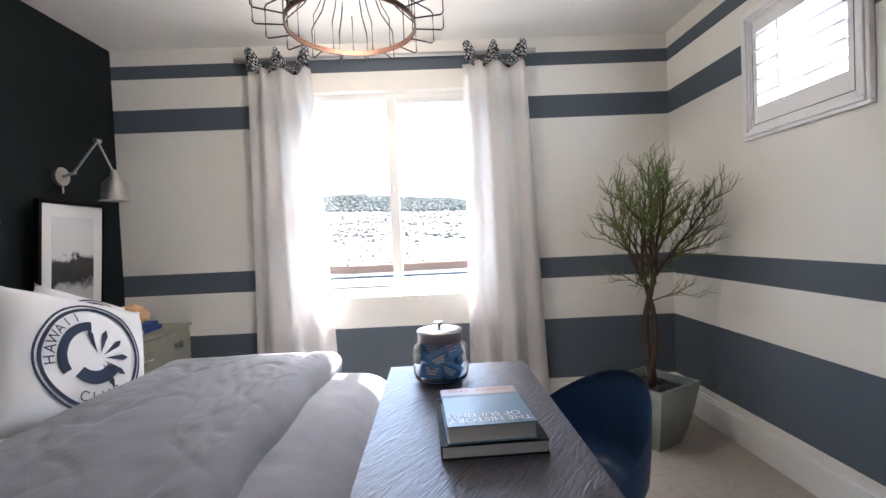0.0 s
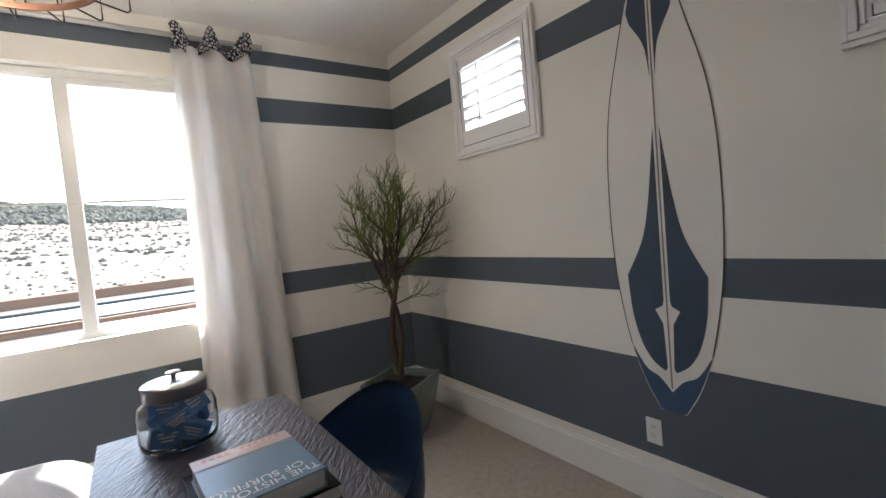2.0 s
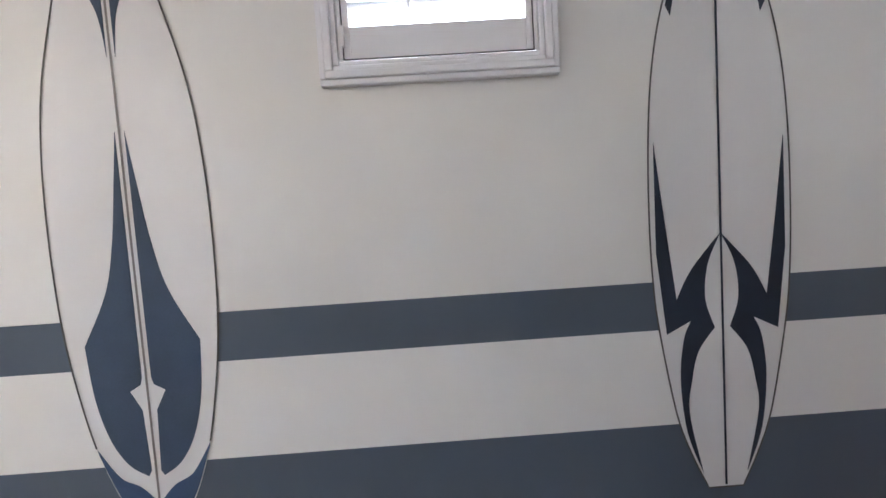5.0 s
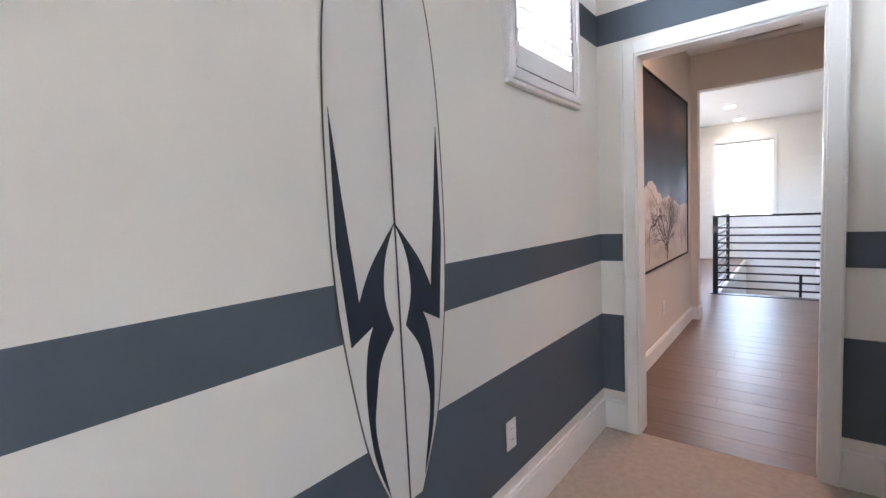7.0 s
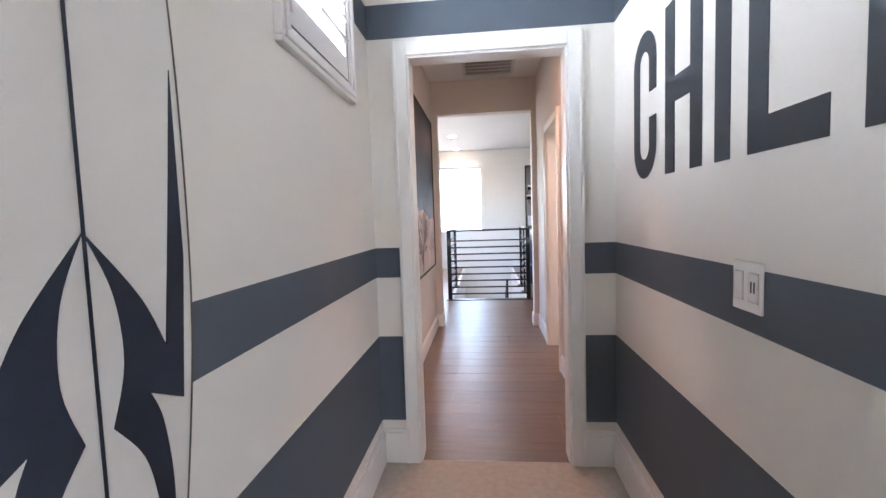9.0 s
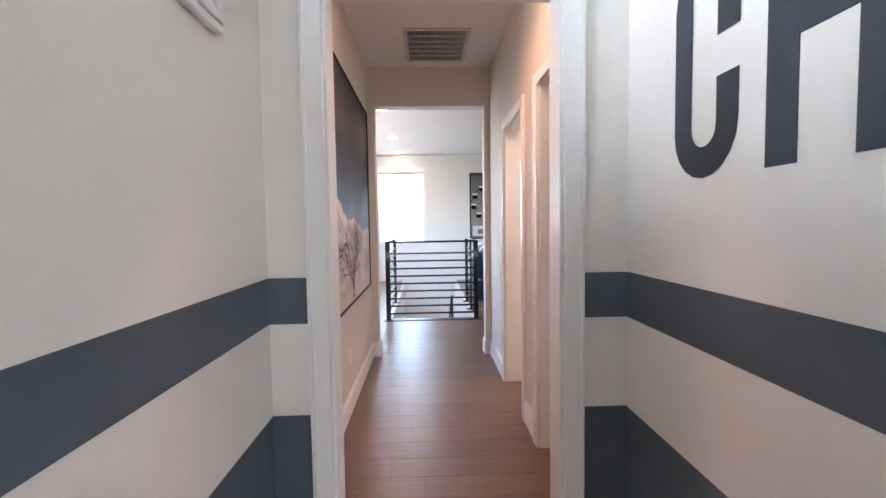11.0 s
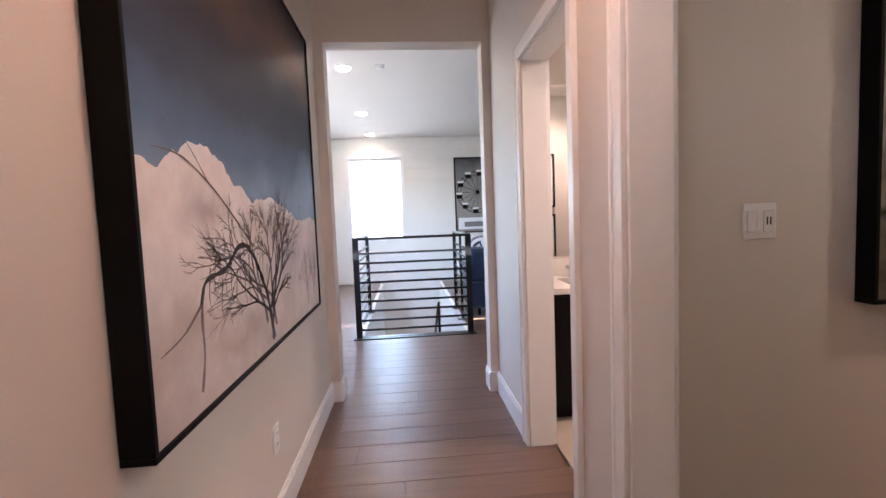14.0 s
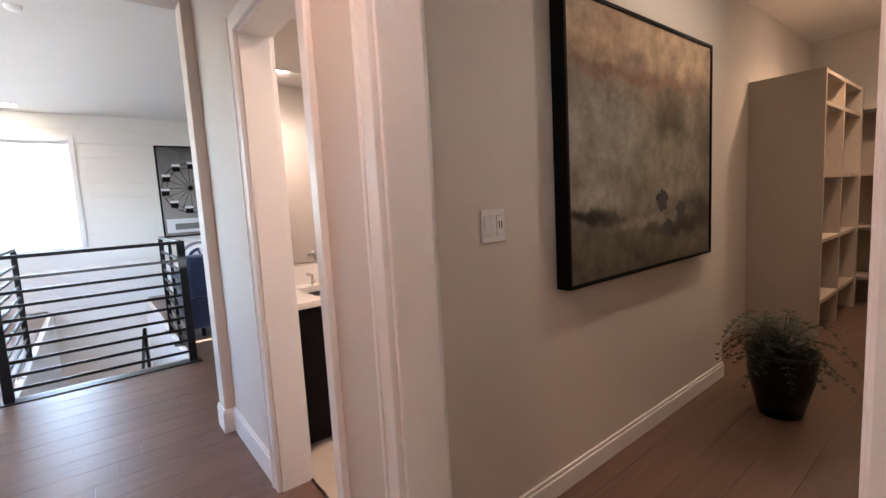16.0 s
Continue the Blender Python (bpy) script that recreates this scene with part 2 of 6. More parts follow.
def plate(pts, m, thick=0.002):
    return add_plate(bmesh.new(), pts, m, thick)


def curve(pts, steps=8):
    """Points of a smooth curve through pts."""
    out = []
    for i in range(len(pts) - 1):
        p0, p1, p2, p3 = pts[max(i - 1, 0)], pts[i], pts[i + 1], pts[min(i + 2, len(pts) - 1)]
        for k in range(steps):
            t = k / steps
            out.append(tuple(0.5 * (2 * b + (c - a) * t + (2 * a - 5 * b + 4 * c - d) * t * t + (3 * b - a - 3 * c + d) * t ** 3) for a, b, c, d in zip(p0, p1, p2, p3)))
    return out + [tuple(pts[-1])]


def ribbon(pts, width, m, thick=0.002):
    """A painted line of that width along pts, laid by m."""
    bm = bmesh.new()
    pts = [Vector((*p, 0)) for p in pts]
    rows = []
    for i, p in enumerate(pts):
        d = (pts[min(i + 1, len(pts) - 1)] - pts[max(i - 1, 0)]).normalized()
        n = Vector((-d.y, d.x, 0)) * width / 2
        rows.append((bm.verts.new(m @ (p + n + Vector((0, 0, thick)))), bm.verts.new(m @ (p - n + Vector((0, 0, thick))))))
    for a, b in zip(rows, rows[1:]):
        bm.faces.new((a[0], a[1], b[1], b[0]))
    return bm


def text_mesh(words, size, m, thick=0.001):
    cu = bpy.data.curves.new("lettering", "FONT")
    cu.body, cu.size, cu.extrude, cu.align_x, cu.align_y = words, size, thick, "CENTER", "CENTER"
    tmp = bpy.data.objects.new("lettering", cu)
    scene.collection.objects.link(tmp)
    me = bpy.data.meshes.new_from_object(tmp.evaluated_get(bpy.context.evaluated_depsgraph_get()))
    bm = bmesh.new()
    bm.from_mesh(me)
    bm.transform(m)
    bpy.data.objects.remove(tmp)
    bpy.data.curves.remove(cu)
    return bm


# ---- the large structure ----
XE, YN, YS, XC, XW, YM = 2.05, 2.95, -2.55, 0.878, -1.94, -0.80
CEIL, HALL_CEIL = 2.71, 2.76
STRIPES = ((0.222, 0.66), (0.962, 1.112), (2.128, 2.29), (2.506, 2.6))


def wall(name, axis, plane, back, u0, u1, z0, z1, openings=(), stripes=(), mats=("wall", "slate"), label="wall", category="wall"):
    """A wall whose seen face lies at plane and whose other face at back; openings are (u0, u1, z0, z1)."""
    us = sorted({u0, u1, *(v for o in openings for v in o[:2])})
    zs = sorted({z0, z1, *(v for o in openings for v in o[2:]), *(v for s in stripes for v in s)})
    us, zs = [u for u in us if u0 <= u <= u1], [z for z in zs if z0 <= z <= z1]
    bm = bmesh.new()

    def at(p, u, z):
        return bm.verts.new((p, u, z) if axis == "x" else (u, p, z))

    def quad(*corners, mat=0):
        bm.faces.new([at(*c) for c in corners]).material_index = mat

    def empty(i, j):
        if not (0 <= i < len(us) - 1 and 0 <= j < len(zs) - 1):
            return True
        u, z = (us[i] + us[i + 1]) / 2, (zs[j] + zs[j + 1]) / 2
        return any(o[0] < u < o[1] and o[2] < z < o[3] for o in openings)

    for i in range(len(us) - 1):
        for j in range(len(zs) - 1):
            if empty(i, j):
                continue
            a, b, c, d = us[i], us[i + 1], zs[j], zs[j + 1]
            mid = (c + d) / 2
            quad((plane, a, c), (plane, b, c), (plane, b, d), (plane, a, d), mat=int(any(s[0] < mid < s[1] for s in stripes)))
            quad((back, a, c), (back, b, c), (back, b, d), (back, a, d), mat=len(mats) - 1 if len(mats) > 2 else 0)
            for k, e0, e1 in ((i - 1, (a, c), (a, d)), (i + 1, (b, c), (b, d))):
                if empty(k, j):
                    quad((plane, *e0), (plane, *e1), (back, *e1), (back, *e0))
            for k, e0, e1 in ((j - 1, (a, c), (b, c)), (j + 1, (a, d), (b, d))):
                if empty(i, k):
                    quad((plane, *e0), (plane, *e1), (back, *e1), (back, *e0))
    bmesh.ops.remove_doubles(bm, verts=bm.verts, dist=1e-5)
    return thing(name, bm, [M[k] for k in mats], label, category, kind="structure")


SMALL = [(2.145, 1.432), (0.242, -0.452), (-1.552, -2.245)]
holes = [(b + 0.05, a - 0.05, 1.797, 2.38) for a, b in SMALL]
WIN = (-0.6, 0.65, 0.878, 2.37)
wall("wall_east", "x", XE, XE + 0.16, YS, YN, 0, CEIL, holes, STRIPES, label="cream wall with slate blue painted stripes")
wall("wall_north", "y", YN, YN + 0.16, XW - 0.12, XE + 0.16, 0, CEIL, [WIN], STRIPES, label="cream window wall with slate blue stripes")
wall("wall_west", "x", XW, XW - 0.12, YM, YN, 0, CEIL, mats=("black_wall",), label="blue-black painted accent wall")
wall("wall_south", "y", YM, YM - 0.12, XW - 0.12, XC - 0.12, 0, CEIL, (), STRIPES, label="cream wall with slate blue stripes")
wall("wall_entry", "x", XC, XC - 0.12, YS, YM, 0, CEIL, (), STRIPES, label="cream entry wall with slate blue stripes")
DOOR = (1.09, 1.86, 0.0, 2.045)
wall("wall_door", "y", YS, YS - 0.12, XC - 0.12, XE + 0.16, 0, CEIL, [DOOR], STRIPES, ("wall", "slate", "hall_wall"), label="cream door wall with slate blue stripes")
thing("ceiling", box(XW - 0.12, XE + 0.16, YS - 0.12, YN + 0.16, CEIL, CEIL + 0.1), M["ceiling"], "white painted bedroom ceiling", "ceiling", kind="structure")
thing("floor", box(XW - 0.12, XE + 0.16, YS - 0.02, YN + 0.16, -0.1, 0), M["carpet"], "beige cut-pile bedroom carpet", "floor", kind="structure")

# hall, side room, bathroom, loft
XL, XR, YO = 2.08, 0.915, -5.40
SIDE = (-3.55, -2.70, 0.0, 2.03)
BATH = (-4.62, -3.94, 0.0, 2.01)
wall("wall_hall_left", "x", XL, XL + 0.14, YO, YS - 0.12, 0, HALL_CEIL, mats=("hall_wall",), label="warm white hallway wall")
wall("wall_hall_right", "x", XR, XR - 0.13, YO, YS - 0.12, 0, HALL_CEIL, [SIDE, BATH], mats=("hall_wall",), label="warm white hallway wall with two doorways")
OPEN = (0.97, 2.015, 0.0, 2.40)
wall("wall_hall_end", "y", YO, YO - 0.14, -3.2, 4.2, 0, HALL_CEIL, [OPEN], mats=("hall_wall",), label="warm white wall with a wide opening to the loft")
wall("wall_side_south", "y", -3.77, -3.89, -1.75, XR - 0.13, 0, HALL_CEIL, mats=("hall_wall",), label="taupe painted wall of the side room")
wall("wall_side_recess", "x", -1.75, -1.63, -4.03, -3.89, 0, HALL_CEIL, mats=("hall_wall",), label="taupe painted return wall")
wall("wall_side_back", "y", -4.03, -4.15, -4.9, -1.63, 0, HALL_CEIL, mats=("hall_wall",), label="taupe painted back wall")
wall("wall_side_west", "x", -4.85, -4.97, -4.15, -2.5, 0, HALL_CEIL, mats=("hall_wall",), label="taupe painted end wall")
wall("wall_side_north", "y", -2.6, -2.5, -4.97, XC - 0.12, 0, HALL_CEIL, mats=("hall_wall",), label="taupe painted wall")
wall("wall_bath_south", "y", YO + 0.02, YO + 0.01, -1.6, XR - 0.13, 0, 2.42, mats=("hall_wall",), label="grey bathroom wall")
wall("wall_bath_west", "x", -1.3, -1.42, YO, -3.89, 0, 2.42, mats=("hall_wall",), label="grey bathroom wall")
thing("bathroom_ceiling", box(-1.4, XR - 0.13, YO, -3.89, 2.42, 2.5), M["ceiling"], "white bathroom ceiling", "ceiling", kind="structure")
thing("hall_ceiling", box(-4.97, XL + 0.14, YO, YS - 0.12, HALL_CEIL, HALL_CEIL + 0.1), M["ceiling"], "white hallway ceiling", "ceiling", kind="structure")
thing("side_room_ceiling", box(-4.97, XC - 0.12, YS - 0.12, -2.5, HALL_CEIL, HALL_CEIL + 0.1), M["ceiling"], "white side room ceiling", "ceiling", kind="structure")
FAR = -11.2
LOFT_CEIL = 2.84
wall("wall_loft_far", "y", FAR, FAR - 0.16, -3.2, 4.2, -2.6, LOFT_CEIL, [(1.6, 2.58, 0.9, 2.45)], mats=("wall",), label="white loft wall")
wall("wall_loft_west", "x", -3.2, -3.32, FAR, YO - 0.14, 0, LOFT_CEIL, mats=("wall",), label="white loft side wall")
# the wide opening is out of view, added only to hold a fill lamp
wall("wall_loft_east", "x", 3.3, 3.42, FAR, YO - 0.14, 0, LOFT_CEIL, [(-9.6, -6.2, 0.9, 2.3)], mats=("wall",), label="white loft side wall with an added unseen opening for fill light")
thing("loft_ceiling", box(-3.3, 3.5, FAR, YO - 0.14, LOFT_CEIL, LOFT_CEIL + 0.1), M["ceiling"], "white loft ceiling", "ceiling", kind="structure")
thing("bathroom_floor", box(-1.4, XR - 0.13, YO, -3.89, -0.1, 0.0), M["tile"], "beige stone bathroom floor", "floor", kind="structure")
hall_floor = holder("hall_floor", pose(0, 0, 0), "brown oak plank floor of hallway and loft", "floor", kind="structure")

# daylight lamps in the openings, one of them added, and ceiling downlights
area_lamp("loft_window_light", look((2.09, FAR - 0.1, 1.675), (2.09, 0, 1.675)), 0.96, 1.52, 2.0, (0.95, 0.97, 1))
# added fill from the unseen side opening, brightens loft and floor
area_lamp("loft_side_fill", look((3.38, -7.9, 1.6), (0, -7.9, 1.6)), 3.3, 1.35, 1.15, (0.92, 0.95, 1))
for a, b in SMALL:
    area_lamp("small_window_light", look((XE + 0.15, (a + b) / 2, 2.1), (0, (a + b) / 2, 2.1)), 0.58, 0.58, 1.8, (0.97, 0.98, 1))
spot_lamp("hall_downlight", 1.5, -3.3, HALL_CEIL - 0.03, 5.2, (1, 0.47, 0.31))
spot_lamp("bath_downlight", 0.1, -4.4, 2.39, 7)
spot_lamp("side_downlight", -0.9, -3.05, HALL_CEIL - 0.03, 2.3, (1, 0.72, 0.52))
spot_lamp("side_downlight", -3.4, -3.1, HALL_CEIL - 0.03, 6.5, (1, 0.6, 0.35))
for x, y in ((2.11, -7.2), (1.47, -6.6), (2.12, -9.2), (2.14, -10.8)):
    spot_lamp("loft_downlight", x, y, LOFT_CEIL - 0.03, 2.4)

# ---- openings: windows, shutters, casings, baseboards ----
EAST = Matrix(((0, 0, -1, XE), (1, 0, 0, 0), (0, 1, 0, 0), (0, 0, 0, 1)))  # u along y, v up, raised into the room
ENTRY = Matrix(((0, 0, 1, XC), (1, 0, 0, 0), (0, 1, 0, 0), (0, 0, 0, 1)))


def main_window():
    x0, x1, z0, z1 = WIN
    w = holder("window_1", pose(0.022, YN + 0.1, z0), "white vinyl sliding window with a flush sill", "window", kind="structure")
    inv = w.matrix_world.inverted()
    y0, y1 = YN + 0.07, YN + 0.13
    mid = 0.022

    def put(name, bm, mat, parent=w, label=""):
        bm.transform(inv)
        return part(name, bm, mat, parent, label)

    f = 0.045
    put("window_frame", box(x0, x1, y0, y1, z1 - f, z1, 0.006), M["vinyl"])
    put("window_frame", box(x0, x1, y0, y1, z0, z0 + f, 0.006), M["vinyl"])
    put("window_frame", box(x0, x0 + f, y0, y1, z0 + f, z1 - f, 0.006), M["vinyl"])
    put("window_frame", box(x1 - f, x1, y0, y1, z0 + f, z1 - f, 0.006), M["vinyl"])
    put("meeting_stile", box(mid - 0.034, mid + 0.034, y0 - 0.012, y1, z0 + f, z1 - f, 0.006), M["vinyl"])
    sash = bmesh.new()
    for a, b, c, d in ((mid + 0.034, x1 - f, z0 + f, z0 + f + 0.03), (mid + 0.034, x1 - f, z1 - f - 0.03, z1 - f), (x1 - f - 0.03, x1 - f, z0 + f + 0.03, z1 - f - 0.03)):
        add_box(sash, a, b, y0 + 0.005, y1 - 0.02, c, d, 0.003)
    put("sash", sash, M["vinyl"])
    put("latch", box(mid - 0.02, mid + 0.005, y0 - 0.024, y0 - 0.012, 1.63, 1.69, 0.004), M["vinyl"])
    put("latch", box(mid - 0.015, mid + 0.005, y0 - 0.02, y0 - 0.012, 0.96, 1.0, 0.004), M["vinyl"])
    for a, b in ((x0 + f, mid - 0.034), (mid + 0.034, x1 - f)):
        g = put("pane", box(a, b, y0 + 0.03, y0 + 0.034, z0 + f, z1 - f), M["glass"])
        g.visible_shadow = False
    for a, b in ((x0 + f, mid - 0.034), (mid + 0.034, x1 - f)):
        put("muntin", box(a, b, y0 + 0.022, y0 + 0.03, 1.636, 1.65), M["vinyl"], label="thin white horizontal bar")
    put("window_sill", box(x0, x1, YN - 0.004, y0, z0 - 0.0, z0 + 0.006, 0.002), M["trim"])


main_window()


def shutter_window(a, b):
    """A high square window with a moulded frame and plantation shutter; a and b are its sides."""
    mid, half, z0, z1 = (a + b) / 2, (a - b) / 2, 1.747, 2.432
    zm = (z0 + z1) / 2
    hz = (z1 - z0) / 2
    w = holder("shutter_window", pose(XE, mid, zm), "white plantation shutter in a moulded frame on the high wall window", "window", "high shutter windows", "structure")
    for k, (n, sx) in enumerate((("frame_rail", 1), ("frame_rail", -1), ("frame_stile", 1), ("frame_stile", -1))):
        bm = bmesh.new()
        steps = ((0.0, 0.026, 0.018), (0.018, 0.034, 0.022), (0.04, 0.024, 0.016), (0.056, 0.016, 0.014))
        for off, proud, wid in steps:
            if n == "frame_rail":
                o0, o1 = sx * (hz - off), sx * (hz - off - wid)
                add_box(bm, -proud, 0.0, -half + off, half - off, min(o0, o1), max(o0, o1), 0.004)
            else:
                o0, o1 = sx * (half - off), sx * (half - off - wid)
                add_box(bm, -proud - 0.0008, 0.0, min(o0, o1), max(o0, o1), -hz + off + wid, hz - off - wid, 0.004)
        part(n, bm, M["shutter"], w)
    h2, v2 = half - 0.072, hz - 0.072
    oh, o0, o1 = 0.255, 1.912 - zm, 2.298 - zm
    leaf = part("shutter_leaf", box(-0.016, 0.012, -h2, -oh, -v2, v2, 0.002), M["shutter"], w)
    part("leaf_stile", box(-0.016, 0.012, oh, h2, -v2, v2, 0.002), M["shutter"], leaf)
    part("leaf_rail", box(-0.0155, 0.012, -oh, oh, -v2, o0, 0.002), M["shutter"], leaf)
    part("leaf_rail", box(-0.0155, 0.012, -oh, oh, o1, v2, 0.002), M["shutter"], leaf)
    # dark strips on the face paint in the shade of the leaf's gaps
    part("gap", box(-0.0168, -0.0155, -h2, h2, -v2 - 0.001, -v2 + 0.0025), M["dark_slot"], w, "dark strip painting in the gap shade under the shutter leaf")
    for sy in (-1, 1):
        part("gap", box(-0.0168, -0.0155, sy * h2 - 0.0016, sy * h2 + 0.0012, -v2, v2), M["dark_slot"], w, "dark strip painting in the gap shade beside the shutter leaf")
    n = 5
    for k in range(n):
        z = o0 + (k + 0.5) * (o1 - o0) / n + 0.012
        bm = bmesh.new()
        geo = bmesh.ops.create_cone(bm, cap_ends=True, segments=12, radius1=1, radius2=1, depth=2 * oh - 0.004)
        m = Matrix.Translation((0.002, 0, z)) @ pose(0, 0, 0, 0, 14, 0) @ Matrix.Diagonal((0.036, 1, 0.0055, 1)) @ pose(0, 0, 0, 90, 0, 0)
        bm.transform(m)
        part("louvre", bm, M["shutter"], w, smooth=True)
    part("tilt_rod", box(-0.045, -0.036, 0.075, 0.084, o0 + 0.03, o1 - 0.01, 0.002), M["shutter"], w)
    part("hinge", box(-0.03, -0.016, half - 0.078, half - 0.068, o0 - 0.06, o0 + 0.0, 0.002), M["shutter"], w)
    part("hinge", box(-0.03, -0.016, half - 0.078, half - 0.068, o1 - 0.0, o1 + 0.06, 0.002), M["shutter"], w)
    g = part("pane", box(0.12, 0.124, -half + 0.05, half - 0.05, -hz + 0.05, hz - 0.05), M["glass"], w)
    g.visible_shadow = False
    return w


for a, b in SMALL:
    shutter_window(a, b)


def casing_set(name, axis, face, out, u0, u1, top, width, depth_back, label, width2=None):
    """Casing round a doorway on the face towards out (+1 or -1 along the axis) and its jamb lining."""
    t = holder(name, pose(0, 0, 0), label, "door frame", kind="structure")

    def b(ua, ub, pa, pb, za, zb, bev=0.003):
        pa, pb = min(pa, pb), max(pa, pb)
        return box(pa, pb, ua, ub, za, zb, bev) if axis == "x" else box(ua, ub, pa, pb, za, zb, bev)

    p = face + out * 0.018
    w2 = width if width2 is None else width2
    part("casing", b(u0 - width, u0 + 0.004, face, p, 0, top + width), M["trim"], t)
    part("casing", b(u1 - 0.004, u1 + w2, face, p, 0, top + width), M["trim"], t)
    part("casing", b(u0 + 0.004, u1 - 0.004, face, p, top - 0.004, top + width), M["trim"], t)
    part("back_band", b(u0 - width - 0.001, u0 - width + 0.012, face, p + out * 0.006, 0, top + width + 0.001), M["trim"], t)
    part("back_band", b(u1 + w2 - 0.012, u1 + w2 + 0.001, face, p + out * 0.006, 0, top + width + 0.001), M["trim"], t)
    q = face - out * depth_back
    r = q - out * 0.018
    part("casing", b(u0 - width, u0 + 0.004, r, q, 0, top + width), M["trim"], t)
    part("casing", b(u1 - 0.004, u1 + w2, r, q, 0, top + width), M["trim"], t)
    part("casing", b(u0 + 0.004, u1 - 0.004, r, q, top - 0.004, top + width), M["trim"], t)
    part("jamb", b(u0 - 0.0, u0 + 0.014, face, q, 0, top), M["trim"], t)
    part("jamb", b(u1 - 0.014, u1 + 0.0, face, q, 0, top), M["trim"], t)
    part("jamb", b(u0 + 0.014, u1 - 0.014, face, q, top - 0.014, top), M["trim"], t)
    return t


casing_set("door_1", "y", YS, 1, DOOR[0] - 0.0, DOOR[1], DOOR[3], 0.062, 0.12, "white painted bedroom door casing and jamb")
casing_set("door_2", "x", XR, 1, BATH[0], BATH[1], BATH[3], 0.06, 0.13, "white painted bathroom door casing")
casing_set("door_3", "x", XR, 1, SIDE[0], SIDE[1], SIDE[3], 0.06, 0.13, "white painted casing of the side room doorway", 0.028)


def baseboard(axis, face, out, u0, u1, height=0.178):
    bm = bmesh.new()
    for d, z0, z1 in ((0.016, 0.0, height - 0.018), (0.011, height - 0.018, height)):
        pa, pb = sorted((face, face + out * d))
        if axis == "x":
            add_box(bm, pa, pb, u0, u1, z0, z1, 0.003)
        else:
            add_box(bm, u0, u1, pa, pb, z0, z1, 0.003)
    return thing("baseboard", bm, M["trim"], "white painted wooden baseboard", "baseboard", kind="structure")


baseboard("x", XE, -1, YS + 0.016, YN)
baseboard("y", YN, -1, XW, XE - 0.016)
baseboard("y", YS, 1, DOOR[1] + 0.064, XE)
baseboard("y", YS, 1, XC, DOOR[0] - 0.064)
baseboard("x", XC, 1, YS + 0.016, YM)
baseboard("x", XW, 1, YM, YN - 0.016)
baseboard("x", XL, -1, YO, YS - 0.14, 0.14)
baseboard("x", XR, 1, YO, BATH[0] - 0.062, 0.14)
baseboard("x", XR, 1, BATH[1] + 0.062, SIDE[0] - 0.062, 0.14)
baseboard("y", -3.77, 1, -1.75, XR - 0.15, 0.1)
baseboard("y", YO, 1, OPEN[1], XL - 0.016, 0.14)
baseboard("y", YO, 1, XR + 0.016, OPEN[0], 0.14)
baseboard("x", OPEN[1], -1, YO - 0.14, YO + 0.016, 0.14)
baseboard("x", OPEN[0], 1, YO - 0.14, YO + 0.016, 0.14)
baseboard("y", FAR, 1, -3.2, 0.86)

# ---- outdoors ----
def ground_height(x, y):
    rise = max(0.0, min(1.0, (y - 110) / 560)) ** 1.1 * 50
    left = max(0.0, min(1.0, (y - 420) / 260)) * 26 * max(0.0, min(1.0, 0.55 - x / 260))
    bumps = noise.noise(Vector((x * 0.02, y * 0.02, 0))) * min(1.0, max(0.0, (y - 90) / 80)) * 2.5
    far = max(0.0, min(1.0, (y - 900) / 500)) * (35 + 25 * math.sin(x * 0.004 + 1))
    return -4.2 + rise + left + bumps + far


def ground_sheet():
    xs = [-1500, -700, -350] + [-200 + 8 * k for k in range(51)] + [350, 700, 1500]
    ys = [-1500, -400, -60, 0, 10, 20, 30, 38] + [44 + 8 * k for k in range(60)] + [560, 600, 640, 690, 760, 900, 1050, 1200, 1400, 1800]
    bm = bmesh.new()
    grid = [[bm.verts.new((x, y, ground_height(x, y))) for y in ys] for x in xs]
    for i in range(len(xs) - 1):
        for j in range(len(ys) - 1):
            bm.faces.new((grid[i][j], grid[i + 1][j], grid[i + 1][j + 1], grid[i][j + 1])).smooth = True
    m = material("dry grass and graded soil", (0.125, 0.097, 0.072), 0.95, scale=0.06, vary=0.3, bump=0.0, fine=0.5)
    return thing("ground", bm, m, "dry graded hillside soil with scrub", "ground", kind="structure")


ground_sheet()


def draped(pts, width, lift):
    bm = bmesh.new()
    rows = []
    pts = [Vector((*p, 0)) for p in pts]
    for i, p in enumerate(pts):
        d = (pts[min(i + 1, len(pts) - 1)] - pts[max(i - 1, 0)]).normalized()
        n = Vector((-d.y, d.x, 0)) * width / 2
        row = []
        for q in (p + n, p - n):
            row.append(bm.verts.new((q.x, q.y, ground_height(q.x, q.y) + lift)))
        rows.append(row)
    for a, b in zip(rows, rows[1:]):
        bm.faces.new((a[0], a[1], b[1], b[0]))
    return bm


thing("road", draped(curve([(-120, 55), (-40, 56), (6, 58), (34, 70), (38, 92), (30, 125), (26, 160), (44, 210), (100, 260)], 10), 13.0, 0.15), M["asphalt"], "pale concrete street curving up the hillside", "road", kind="structure")


